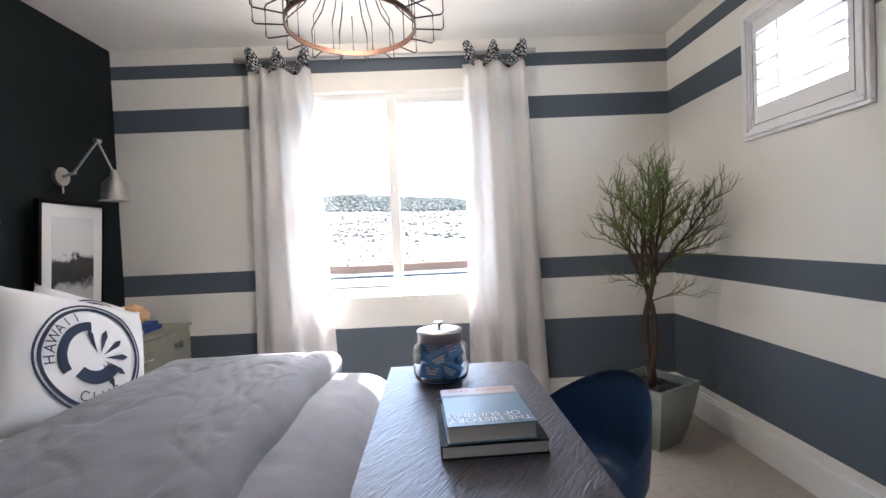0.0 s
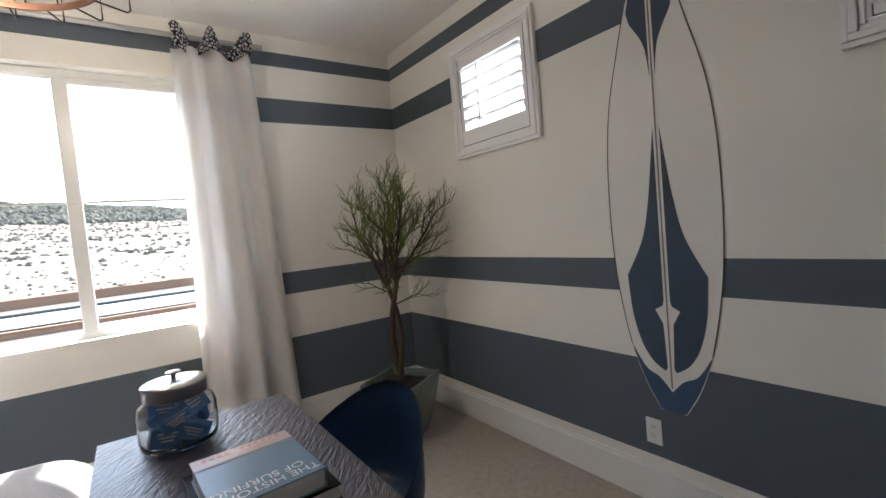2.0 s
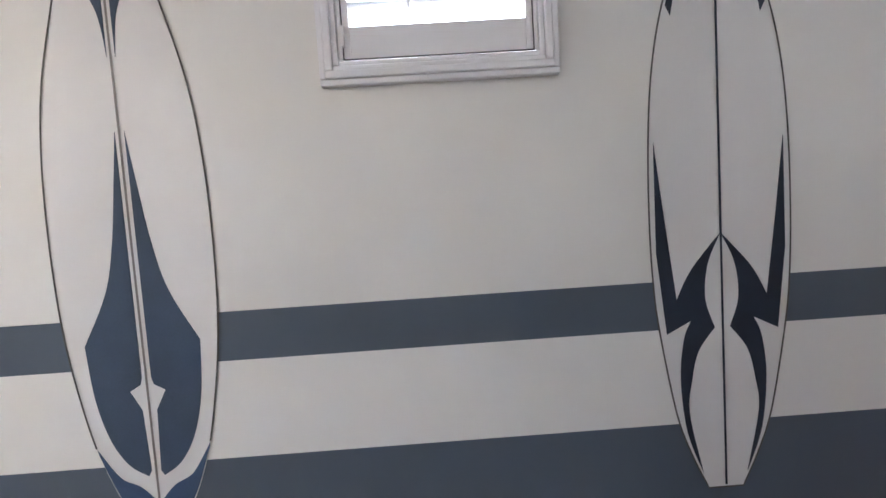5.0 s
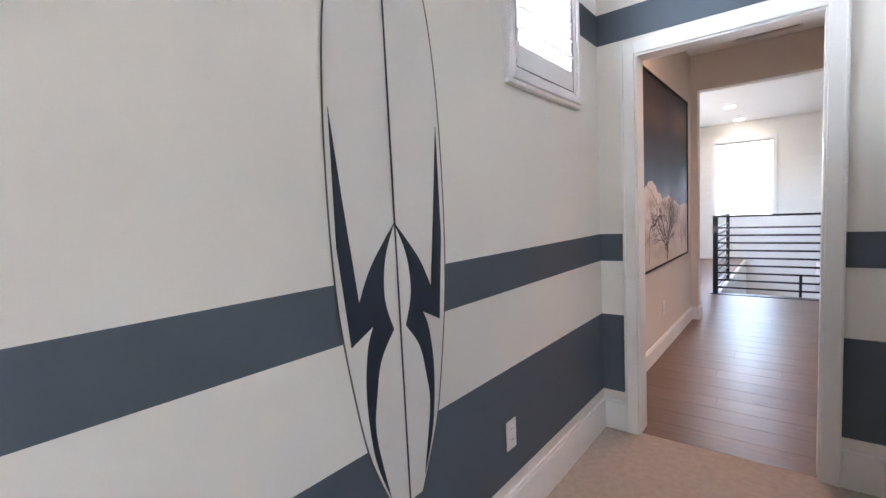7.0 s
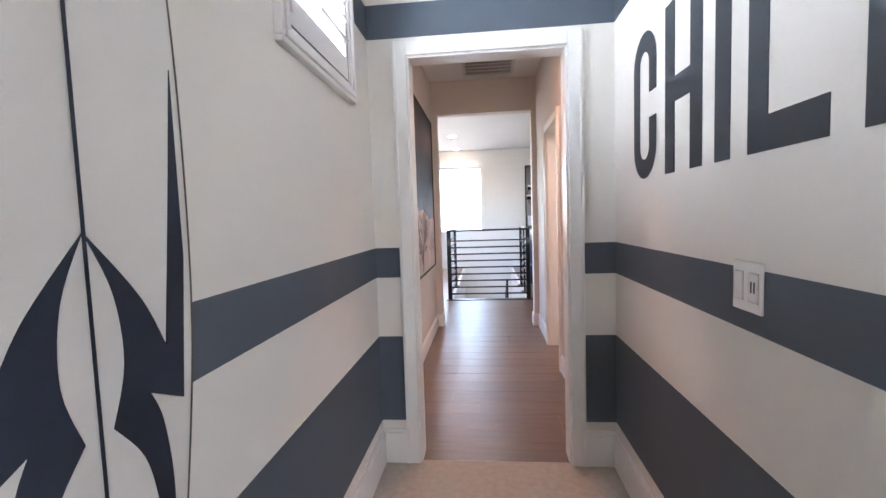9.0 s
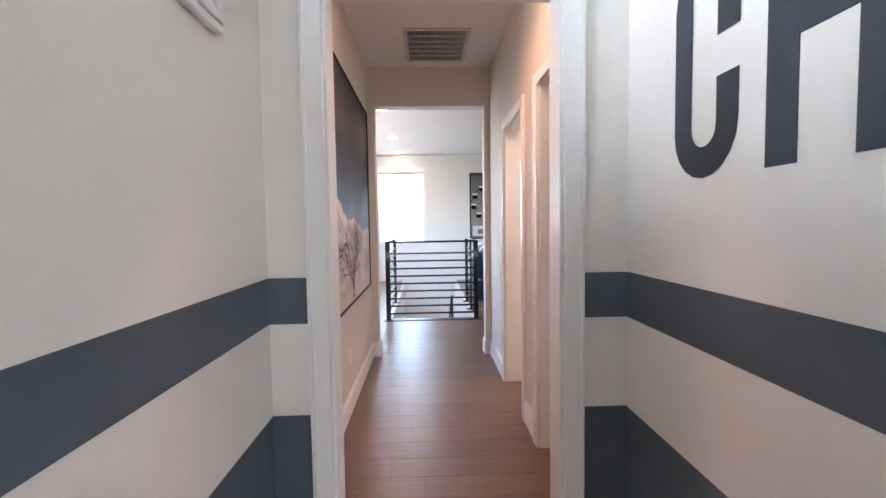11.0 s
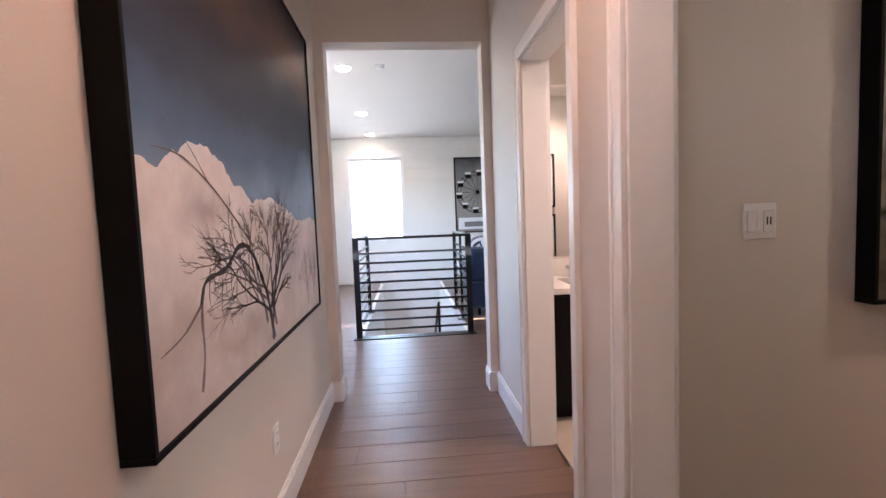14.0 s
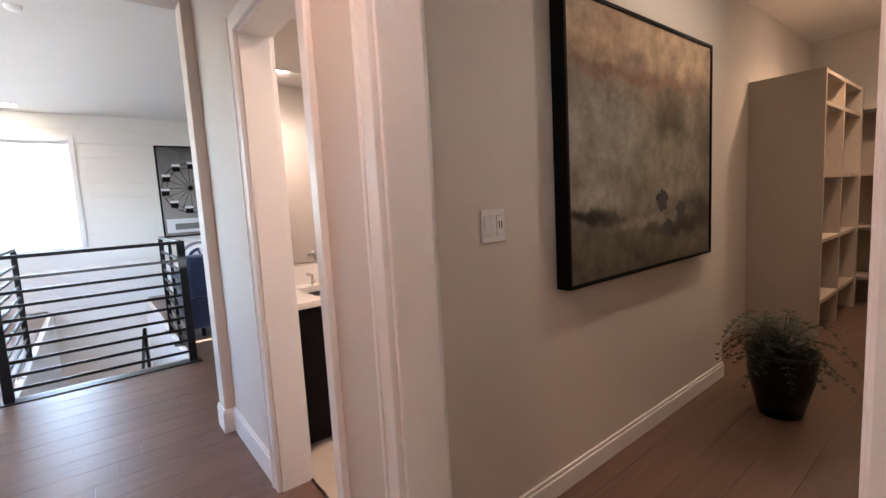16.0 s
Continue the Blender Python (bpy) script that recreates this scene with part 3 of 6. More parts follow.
def block_wall(pts, height, mat, label, thick=0.4):
    bm = bmesh.new()
    for (xa, ya), (xb, yb) in zip(pts, pts[1:]):
        d = math.hypot(xb - xa, yb - ya)
        z = min(ground_height(xa, ya), ground_height(xb, yb)) - 0.3
        m = pose(xa, ya, z, 0, 0, math.degrees(math.atan2(yb - ya, xb - xa)))
        add_box(bm, 0, d, -thick / 2, thick / 2, 0, height + 0.3, 0.0, 0, m)
        add_box(bm, -0.05, d + 0.05, -thick / 2 - 0.08, thick / 2 + 0.08, height + 0.3, height + 0.42, 0.0, 0, m)
    return thing("garden_wall", bm, mat, label, "wall", "boundary walls outside")


block_wall([(-26, 82), (-13, 76), (14, 79), (20, 76), (23, 70)], 1.1, M["stucco"], "tan block boundary wall beside the street")
block_wall([(48, 110), (60, 100), (100, 104)], 2.2, M["stucco"], "tan block boundary wall up the slope")
block_wall([(-40, 63.5), (14, 63.5), (24, 68)], 0.35, M["fence"], "low dark fence beside the street", 0.4)
block_wall([(-26, 50), (24, 50)], 0.25, M["fence"], "low dark kerb beside the street", 0.5)
block_wall([(-30, 46), (6, 46)], 0.45, M["stucco"], "low tan block wall below the window")


def scrub(n, x0, x1, y0, y1, s0, s1):
    verts, faces = [], []
    for _ in range(n):
        x, y = random.uniform(x0, x1), random.uniform(y0, y1)
        s = random.uniform(s0, s1)
        z = ground_height(x, y)
        b = len(verts)
        ring = [(x + s * math.cos(a + random.random()) * random.uniform(0.6, 1.2), y + s * math.sin(a) * random.uniform(0.6, 1.2), z + s * random.uniform(0.1, 0.4)) for a in (0, 1.26, 2.5, 3.77, 5.0)]
        verts += ring + [(x, y, z + s * random.uniform(0.7, 1.1))] + [(p[0], p[1], z - 0.2) for p in ring]
        for k in range(5):
            faces += [(b + k, b + (k + 1) % 5, b + 5), (b + 6 + k, b + 6 + (k + 1) % 5, b + (k + 1) % 5, b + k)]
    me = bpy.data.meshes.new("scrub")
    me.from_pydata(verts, [], faces)
    me.materials.append(M["bush"])
    return tagged(new("scrub", me), "dry green and brown scrub over the hillside", "scrub", kind="stuff")


scrub(900, -120, 120, 86, 170, 0.2, 0.6)
scrub(3600, -260, 260, 170, 480, 0.4, 1.5)
scrub(7000, -420, 120, 480, 690, 1.5, 4.5)

# ---- bedroom: painted surfboards and lettering on the walls ----
def mural(name, mid, parts_list, label):
    h = holder(name, EAST @ pose(mid, 0, 0), label, "wall mural", "painted surfboards")
    for pname, bm, mat, lab in parts_list:
        part(pname, bm, mat, h, lab)
    return h


def mirrored(pts):
    return pts + [(-u, v) for u, v in reversed(pts) if abs(u) > 1e-6]


FLAT = Matrix.Identity(4)


def lift(h):
    return pose(0, 0, h)


edge1 = curve([(0.0, 2.37), (0.035, 2.33), (0.088, 2.235), (0.15, 2.02), (0.204, 1.8), (0.23, 1.58), (0.237, 1.34), (0.23, 1.11), (0.21, 0.93), (0.17, 0.72), (0.118, 0.565), (0.055, 0.45)], 6)
white1 = mirrored(edge1)
side1 = curve([(0.014, 1.66), (0.03, 1.53), (0.056, 1.34), (0.092, 1.19), (0.17, 1.035)], 6) + curve([(0.17, 1.035), (0.157, 0.87), (0.125, 0.743), (0.078, 0.662), (0.024, 0.624)], 6)[1:]
half1 = side1 + [(0.014, 0.64), (0.022, 0.83), (0.053, 0.889), (0.02, 0.908), (0.014, 0.93)]
nose1 = curve([(0.012, 1.87), (0.03, 2.0), (0.088, 2.11)], 6) + [(0.098, 2.16), (0.075, 2.25), (0.035, 2.325), (0.012, 2.35), (0.012, 2.1)]
tail1 = [(0.0, 0.535)] + curve([(0.0, 0.535), (0.05, 0.59), (0.11, 0.625), (0.168, 0.715)], 6)[1:] + curve([(0.165, 0.7), (0.115, 0.565), (0.053, 0.452)], 4) + [(0.0, 0.449)]


def flip(pts):
    return [(-u, v) for u, v in reversed(pts)]


mural("surfboard_mural", 0.835, [
    ("board", plate(white1, lift(0.0), 0.0015), M["board_white"], "white painted board"),
    ("outline", ribbon([p for p in edge1 if p[1] > 0.71], 0.0055, lift(0.002), 0.0012), M["outline_grey"], "soft grey painted outline"),
    ("outline", ribbon([(-u, v) for u, v in edge1 if v > 0.71], 0.0055, lift(0.002), 0.0012), M["outline_grey"], "soft grey painted outline"),
    ("flame_panel", plate(half1, lift(0.001), 0.002), M["board_blue"], "deep blue tapered panel"),
    ("flame_panel", plate(flip(half1), lift(0.001), 0.002), M["board_blue"], "deep blue tapered panel"),
    ("nose_panel", plate(nose1, lift(0.001), 0.002), M["board_blue"], "deep blue nose panel"),
    ("nose_panel", plate(flip(nose1), lift(0.001), 0.002), M["board_blue"], "deep blue nose panel"),
    ("tail_panel", plate(tail1 + flip(tail1[1:-1]), lift(0.001), 0.002), M["board_tail"], "mid blue tail panel"),
    ("stringer", ribbon([(0, 2.34), (0, 1.4), (0, 0.55)], 0.007, lift(0.0025), 0.0012), M["board_grey"], "grey painted centre line"),
], "blue and white surfboard painted on the striped wall")

edge2 = curve([(0.0, 2.3), (0.03, 2.27), (0.09, 2.13), (0.16, 1.93), (0.196, 1.75), (0.213, 1.55), (0.218, 1.32), (0.213, 1.12), (0.197, 0.957), (0.15, 0.69), (0.103, 0.55), (0.055, 0.447)], 6)
white2 = mirrored(edge2)
claw2 = [(0.198, 1.534), (0.173, 1.309), (0.141, 1.053)] + curve([(0.141, 1.053), (0.092, 1.145), (0.0, 1.252)], 5)[1:] + curve([(0.0, 1.252), (0.042, 1.158), (0.052, 1.05), (0.024, 0.96)], 5)[1:] + curve([(0.024, 0.96), (0.077, 0.888), (0.1, 0.796), (0.11, 0.69), (0.07, 0.495)], 5)[1:] + curve([(0.07, 0.495), (0.118, 0.631), (0.135, 0.799), (0.122, 0.926), (0.098, 0.985)], 5)[1:] + [(0.174, 0.947), (0.2, 1.2)]
fin2 = [(0.135, 1.9), (0.15, 1.93), (0.1, 2.1), (0.05, 2.2), (0.11, 2.03)]
mural("surfboard_mural", -0.925, [
    ("board", plate(white2, lift(0.0), 0.0015), M["board_white"], "white painted board"),
    ("outline", ribbon(white2 + [white2[0]], 0.0055, lift(0.002), 0.0012), M["outline_grey"], "soft grey painted outline"),
    ("claw_panel", plate(claw2, lift(0.001), 0.002), M["board_navy"], "navy claw-shaped panel"),
    ("claw_panel", plate(flip(claw2), lift(0.001), 0.0024), M["board_navy"], "navy claw-shaped panel"),
    ("nose_panel", plate(fin2, lift(0.001), 0.002), M["board_navy"], "navy nose panel"),
    ("nose_panel", plate(flip(fin2), lift(0.001), 0.002), M["board_navy"], "navy nose panel"),
    ("stringer", ribbon([(0, 2.28), (0, 1.4), (0, 0.455)], 0.007, lift(0.003), 0.0012), M["board_navy"], "dark painted centre line"),
], "white and navy surfboard painted on the striped wall")


def letter_c(u0, u1, v0, v1, s):
    bm = bmesh.new()
    r, n = (u1 - u0) / 2, 10
    cx = (u0 + u1) / 2
    gap = ((v0 + v1) / 2 - 0.05, (v0 + v1) / 2 + 0.04)

    def arc(rad, cy, a0, a1):
        return [(cx + rad * math.cos(radians(a0 + (a1 - a0) * k / n)), cy + rad * math.sin(radians(a0 + (a1 - a0) * k / n))) for k in range(n + 1)]

    out = [(u1, gap[1])] + arc(r, v1 - r, 0, 180) + arc(r, v0 + r, 180, 360) + [(u1, gap[0])]
    inn = [(u1 - s, gap[1])] + arc(r - s, v1 - r, 0, 180) + arc(r - s, v0 + r, 180, 360) + [(u1 - s, gap[0])]
    top = [(bm.verts.new((*a, 0.002)), bm.verts.new((*b, 0.002))) for a, b in zip(out, inn)]
    for p, q in zip(top, top[1:]):
        bm.faces.new((p[0], p[1], q[1], q[0]))
    return bm


LET = holder("wall_lettering", ENTRY, "large dark slate painted word on the entry wall", "wall lettering")
V0, V1, ST = 1.378, 1.925, 0.074
part("letter", letter_c(-2.275, -2.035, V0, V1, ST), M["letter"], LET, "letter C")
h_bm = bmesh.new()
for a, b, c, d in ((-1.96, -1.886, V0, V1), (-1.776, -1.702, V0, V1), (-1.886, -1.776, 1.603, 1.682)):
    add_plate(h_bm, [(a, c), (b, c), (b, d), (a, d)], FLAT)
part("letter", h_bm, M["letter"], LET, "letter H")
part("letter", plate([(-1.631, V0), (-1.556, V0), (-1.556, V1), (-1.631, V1)], FLAT), M["letter"], LET, "letter I")
for u in (-1.48, -1.154):
    part("letter", plate([(u, V0), (u + 0.25, V0), (u + 0.25, V0 + 0.078), (u + ST, V0 + 0.078), (u + ST, V1), (u, V1)], FLAT), M["letter"], LET, "letter L")


# ---- electrical plates ----
def outlet(m, label):
    h = holder("outlet", m, label, "outlet", "wall outlets")
    part("cover_plate", box(-0.036, 0.036, 0, 0.006, -0.058, 0.058, 0.004), M["white_plastic"], h)
    for z in (-0.022, 0.022):
        bm = box(-0.016, 0.016, 0.006, 0.0085, z - 0.014, z + 0.014, 0.003)
        for dx in (-0.006, 0.006):
            add_box(bm, dx - 0.001, dx + 0.001, 0.0085, 0.0092, z - 0.002, z + 0.007, 0, 1)
        part("socket", bm, [M["white_plastic"], M["dark_slot"]], h)


def wall_pose(axis, plane, u, z, out):
    """The pose of a plate whose y axis points out of the wall."""
    return pose(plane, u, z, 0, 0, -90 * out) if axis == "x" else pose(u, plane, z, 0, 0, 0 if out > 0 else 180)


outlet(wall_pose("x", XE, 0.93, 0.335, -1), "white duplex outlet below the painted board")
outlet(wall_pose("x", XE, -1.50, 0.40, -1), "white duplex outlet near the doorway")
outlet(wall_pose("x", XL, -4.15, 0.37, -1), "white duplex outlet below the tree painting")


def switch_plate(m, w, label):
    h = holder("light_switch", m, label, "light switch", "light switches")
    part("cover_plate", box(-w / 2, w / 2, 0, 0.007, -0.06, 0.06, 0.004), M["white_plastic"], h)
    for x in (-w / 4, w / 4):
        part("rocker", box(x - 0.017, x + 0.017, 0.007, 0.0095, -0.034, 0.034, 0.003), M["white_plastic"], h)
        # grey rim behind the rocker paints in the recess shade, nothing is cut
        part("groove_shade", box(x - 0.0178, x + 0.0178, 0.007, 0.0074, -0.0348, 0.0348), M["print_grey"], h)
    for x in (-w / 4 - 0.006, -w / 4 + 0.006):
        part("slot", box(x - 0.0022, x + 0.0022, 0.0095, 0.0105, -0.012, 0.014), M["dark_slot"], h)


switch_plate(wall_pose("x", XC, -1.465, 1.07, 1), 0.118, "white double switch plate on the stripe")
switch_plate(wall_pose("y", -3.77, 0.345, 1.175, 1), 0.118, "white double switch plate on the taupe wall")

# ---- bedroom: curtains, lamp, bed, desk, chair, plant ----
def curtain(x0, x1, b0, b1, folds, label, seed):
    """A grommet curtain from the rod to the floor; x0..x1 at the rod, b0..b1 at the hem."""
    rnd = random.Random(seed)
    bm = bmesh.new()
    cols, rows = folds * 14, 30
    top, low, y = 2.498, 0.012, YN - 0.1
    phase = rnd.uniform(0, 3)
    grid = []
    for j in range(rows + 1):
        f = j / rows
        z = top + (low - top) * f
        row = []
        for i in range(cols + 1):
            u = i / cols
            x = x0 + (x1 - x0) * u + ((b0 + (b1 - b0) * u) - (x0 + (x1 - x0) * u)) * f ** 0.8
            amp = 0.034 + 0.014 * f
            w = math.sin(2 * math.pi * folds * u + phase * 0.15 * math.sin(f * 2 + phase))
            dy = amp * w + 0.012 * f * math.sin(5 * u + phase + 2 * f)
            dz = 0.018 * abs(math.sin(math.pi * folds * u)) if j == 0 else 0
            row.append(bm.verts.new((x + 0.006 * math.sin(9 * u + 4 * f), y + dy, z + dz)))
        grid.append(row)
    for j in range(rows):
        for i in range(cols):
            fc = bm.faces.new((grid[j][i], grid[j][i + 1], grid[j + 1][i + 1], grid[j + 1][i]))
            fc.smooth, fc.material_index = True, 0
    bmesh.ops.solidify(bm, geom=bm.faces, thickness=0.002)
    h = holder("curtain", pose((x0 + x1) / 2, y, low), label, "curtain", "window curtains")
    inv = h.matrix_world.inverted()
    bm.transform(inv)
    part("panel", bm, M["fabric"], h, "", True)
    band = bmesh.new()
    grid = []
    for j in range(4):
        row = []
        for i in range(cols + 1):
            u = i / cols
            front = math.cos(2 * math.pi * (folds - 0.75) * (u - 0.06))
            top = 2.58 + 0.06 * front
            low = 2.482 + 0.016 * front
            row.append(band.verts.new((x0 + (x1 - x0) * u + 0.012 * math.sin(7 * u + j), y - 0.02 - 0.034 * front, top + (low - top) * j / 3)))
        grid.append(row)
    for j in range(3):
        for i in range(cols):
            band.faces.new((grid[j][i], grid[j][i + 1], grid[j + 1][i + 1], grid[j + 1][i])).smooth = True
    bmesh.ops.solidify(band, geom=band.faces, thickness=0.004)
    band.transform(inv)
    part("header_band", band, pattern_fabric(), h, "black and white patterned header band", True)
    return h


def pattern_fabric():
    if "header" in M:
        return M["header"]
    m = material("black and white leaf print", (0.6, 0.6, 0.62), 0.9, scale=5, vary=0.02, bump=0.1)
    nt = m.node_tree
    vor = nt.nodes.new("ShaderNodeTexVoronoi")
    vor.feature = "DISTANCE_TO_EDGE"
    vor.inputs["Scale"].default_value = 48
    ramp = nt.nodes.new("ShaderNodeValToRGB")
    ramp.color_ramp.elements[0].position, ramp.color_ramp.elements[1].position = 0.12, 0.16
    ramp.color_ramp.elements[0].color, ramp.color_ramp.elements[1].color = (0.01, 0.012, 0.03, 1), (0.65, 0.65, 0.66, 1)
    tc = nt.nodes.new("ShaderNodeTexCoord")
    nt.links.new(tc.outputs["Object"], vor.inputs["Vector"])
    nt.links.new(vor.outputs["Distance"], ramp.inputs[0])
    nt.links.new(ramp.outputs[0], nt.nodes["Principled BSDF"].inputs["Base Color"])
    M["header"] = m
    return m


def sheer(mat):
    nt = mat.node_tree
    out = nt.nodes["Material Output"]
    tr = nt.nodes.new("ShaderNodeBsdfTranslucent")
    tr.inputs[0].default_value = (0.95, 0.94, 0.93, 1)
    mix = nt.nodes.new("ShaderNodeMixShader")
    mix.inputs[0].default_value = 0.55
    nt.links.new(nt.nodes["Principled BSDF"].outputs[0], mix.inputs[1])
    nt.links.new(tr.outputs[0], mix.inputs[2])
    nt.links.new(mix.outputs[0], out.inputs[0])


sheer(M["fabric"])
curtain(-0.94, -0.51, -0.99, -0.4, 3, "white linen grommet curtain hanging beside the window", 3)
curtain(0.55, 0.985, 0.515, 1.085, 3, "white linen grommet curtain hanging beside the window", 8)
rod_h = holder("curtain_rod", pose(0.028, YN - 0.1, 2.575), "satin steel curtain rod across the window", "curtain rod")
part("rod", rod((-1.02, 0, 0), (1.0, 0, 0), 0.014, seg=14), M["rod"], rod_h)
for x in (-1.02, 1.0):
    part("finial", rod((x - 0.035, 0, 0), (x + 0.035, 0, 0), 0.019, seg=14), M["rod"], rod_h)
for x in (-0.99, 0.97):
    part("bracket", box(x - 0.012, x + 0.012, 0, 0.1, -0.012, 0.012, 0.003), M["rod"], rod_h)


def chandelier():
    cx, cy, z = -0.05, 1.84, 2.3
    h = holder("chandelier", pose(cx, cy, CEIL), "black wire cage pendant lamp with a warm bulb", "pendant lamp")

    def at(r, a, zz):
        return (r * math.cos(a), r * math.sin(a), zz - CEIL)

    r0, r1 = 0.3, 0.44
    ring = bmesh.new()
    n = 56
    rings = [[ring.verts.new(at(r0 + dr, 2 * math.pi * k / n, z + dz)) for k in range(n)] for dr, dz in ((0.004, -0.012), (0.004, 0.012), (-0.004, 0.012), (-0.004, -0.012))]
    for a, b in zip(rings, rings[1:] + rings[:1]):
        for k in range(n):
            ring.faces.new((a[k], a[(k + 1) % n], b[(k + 1) % n], b[k]))
    part("lower_ring", ring, M["bronze"], h, "dark bronze lower ring")
    top = bmesh.new()
    add_tube(top, [at(r0, 2 * math.pi * k / n, z + 0.34) for k in range(n + 1)], 0.006, 6)
    part("upper_ring", top, M["black_metal"], h)
    for k in range(18):
        a = 2 * math.pi * (k + 0.4) / 18
        pts = [at(r0, a, z), at(r1 - 0.012, a, z), at(r1, a, z + 0.012), at(r1, a, z + 0.15), at(r1 - 0.012, a, z + 0.165), at(r0, a, z + 0.2), at(0.06, a, z + 0.44)]
        part("cage_wire", tube(pts, 0.0035, 6), M["black_metal"], h)
    for k in range(18):
        a = 2 * math.pi * (k + 0.9) / 18
        pts = [at(r0, a, z + 0.005), at(r0, a, z + 0.16), at(r0 * 0.8, a, z + 0.2), at(0.05, a, z + 0.44)]
        part("inner_wire", tube(pts, 0.003, 6), M["black_metal"], h)
    part("stem", rod((0, 0, 0), (0, 0, z + 0.2 - CEIL), 0.012), M["black_metal"], h)
    part("canopy", lathe([(0.0, -0.025), (0.06, -0.022), (0.065, 0.0)]), M["black_metal"], h)
    part("bulb", lathe([(0.0, z + 0.06 - CEIL), (0.022, z + 0.065 - CEIL), (0.032, z + 0.095 - CEIL), (0.03, z + 0.12 - CEIL), (0.014, z + 0.17 - CEIL), (0.014, z + 0.2 - CEIL)], seg=20), M["bulb"], h, "glowing warm bulb")
    lamp = new("chandelier_light", bpy.data.lights.new("chandelier_light", "POINT"))
    lamp.data.energy, lamp.data.color, lamp.data.shadow_soft_size = 3.2, (1, 0.84, 0.68), 0.035
    lamp.location = (cx, cy, z + 0.03)


chandelier()


def soft_block(x0, x1, y0, y1, z0, z1, r, amp, seed, nx=44, ny=36, droop=0.0):
    """A soft pad: its top is rounded at the rim, wrinkled and slightly pillowy."""
    bm = bmesh.new()

    def h(x, y):
        d = min(x - x0, x1 - x, y - y0, y1 - y)
        k = max(0.0, min(1.0, d / r))
        return z0 + (z1 - z0) * math.sqrt(max(0.0, 1 - (1 - k) ** 2))

    grid = []
    for i in range(nx + 1):
        row = []
        for j in range(ny + 1):
            u, v = i / nx, j / ny
            u = 0.5 - 0.5 * math.cos(math.pi * u)
            v = 0.5 - 0.5 * math.cos(math.pi * v)
            x, y = x0 + (x1 - x0) * u, y0 + (y1 - y0) * v
            w = noise.noise(Vector((x * 2.2, y * 4.5, seed))) * 0.6 + noise.noise(Vector((x * 9 + y * 4, y * 9, seed + 3))) * 0.25 - 0.3 * max(0.0, 1 - 9 * abs(noise.noise(Vector((x * 2.5, y * 3.5 + x * 2, seed + 6)))))
            ridge = abs(noise.noise(Vector((x * 3 + y * 2, y * 5 - x, seed + 9)))) * 0.9
            z = h(x, y)
            inner = min(1.0, 4 * min(u, 1 - u, v, 1 - v) + 0.15)
            row.append(bm.verts.new((x, y, z + amp * (w + 0.3 - ridge) * inner)))
        grid.append(row)
    for i in range(nx):
        for j in range(ny):
            bm.faces.new((grid[i][j], grid[i + 1][j], grid[i + 1][j + 1], grid[i][j + 1])).smooth = True
    rim = [grid[i][0] for i in range(nx + 1)] + [grid[nx][j] for j in range(1, ny + 1)] + [grid[i][ny] for i in range(nx - 1, -1, -1)] + [grid[0][j] for j in range(ny - 1, 0, -1)]
    low = [bm.verts.new((v.co.x, v.co.y, z0 - droop)) for v in rim]
    for k in range(len(rim)):
        n = (k + 1) % len(rim)
        bm.faces.new((rim[k], rim[n], low[n], low[k])).smooth = True
    bm.faces.new(low)
    return bm


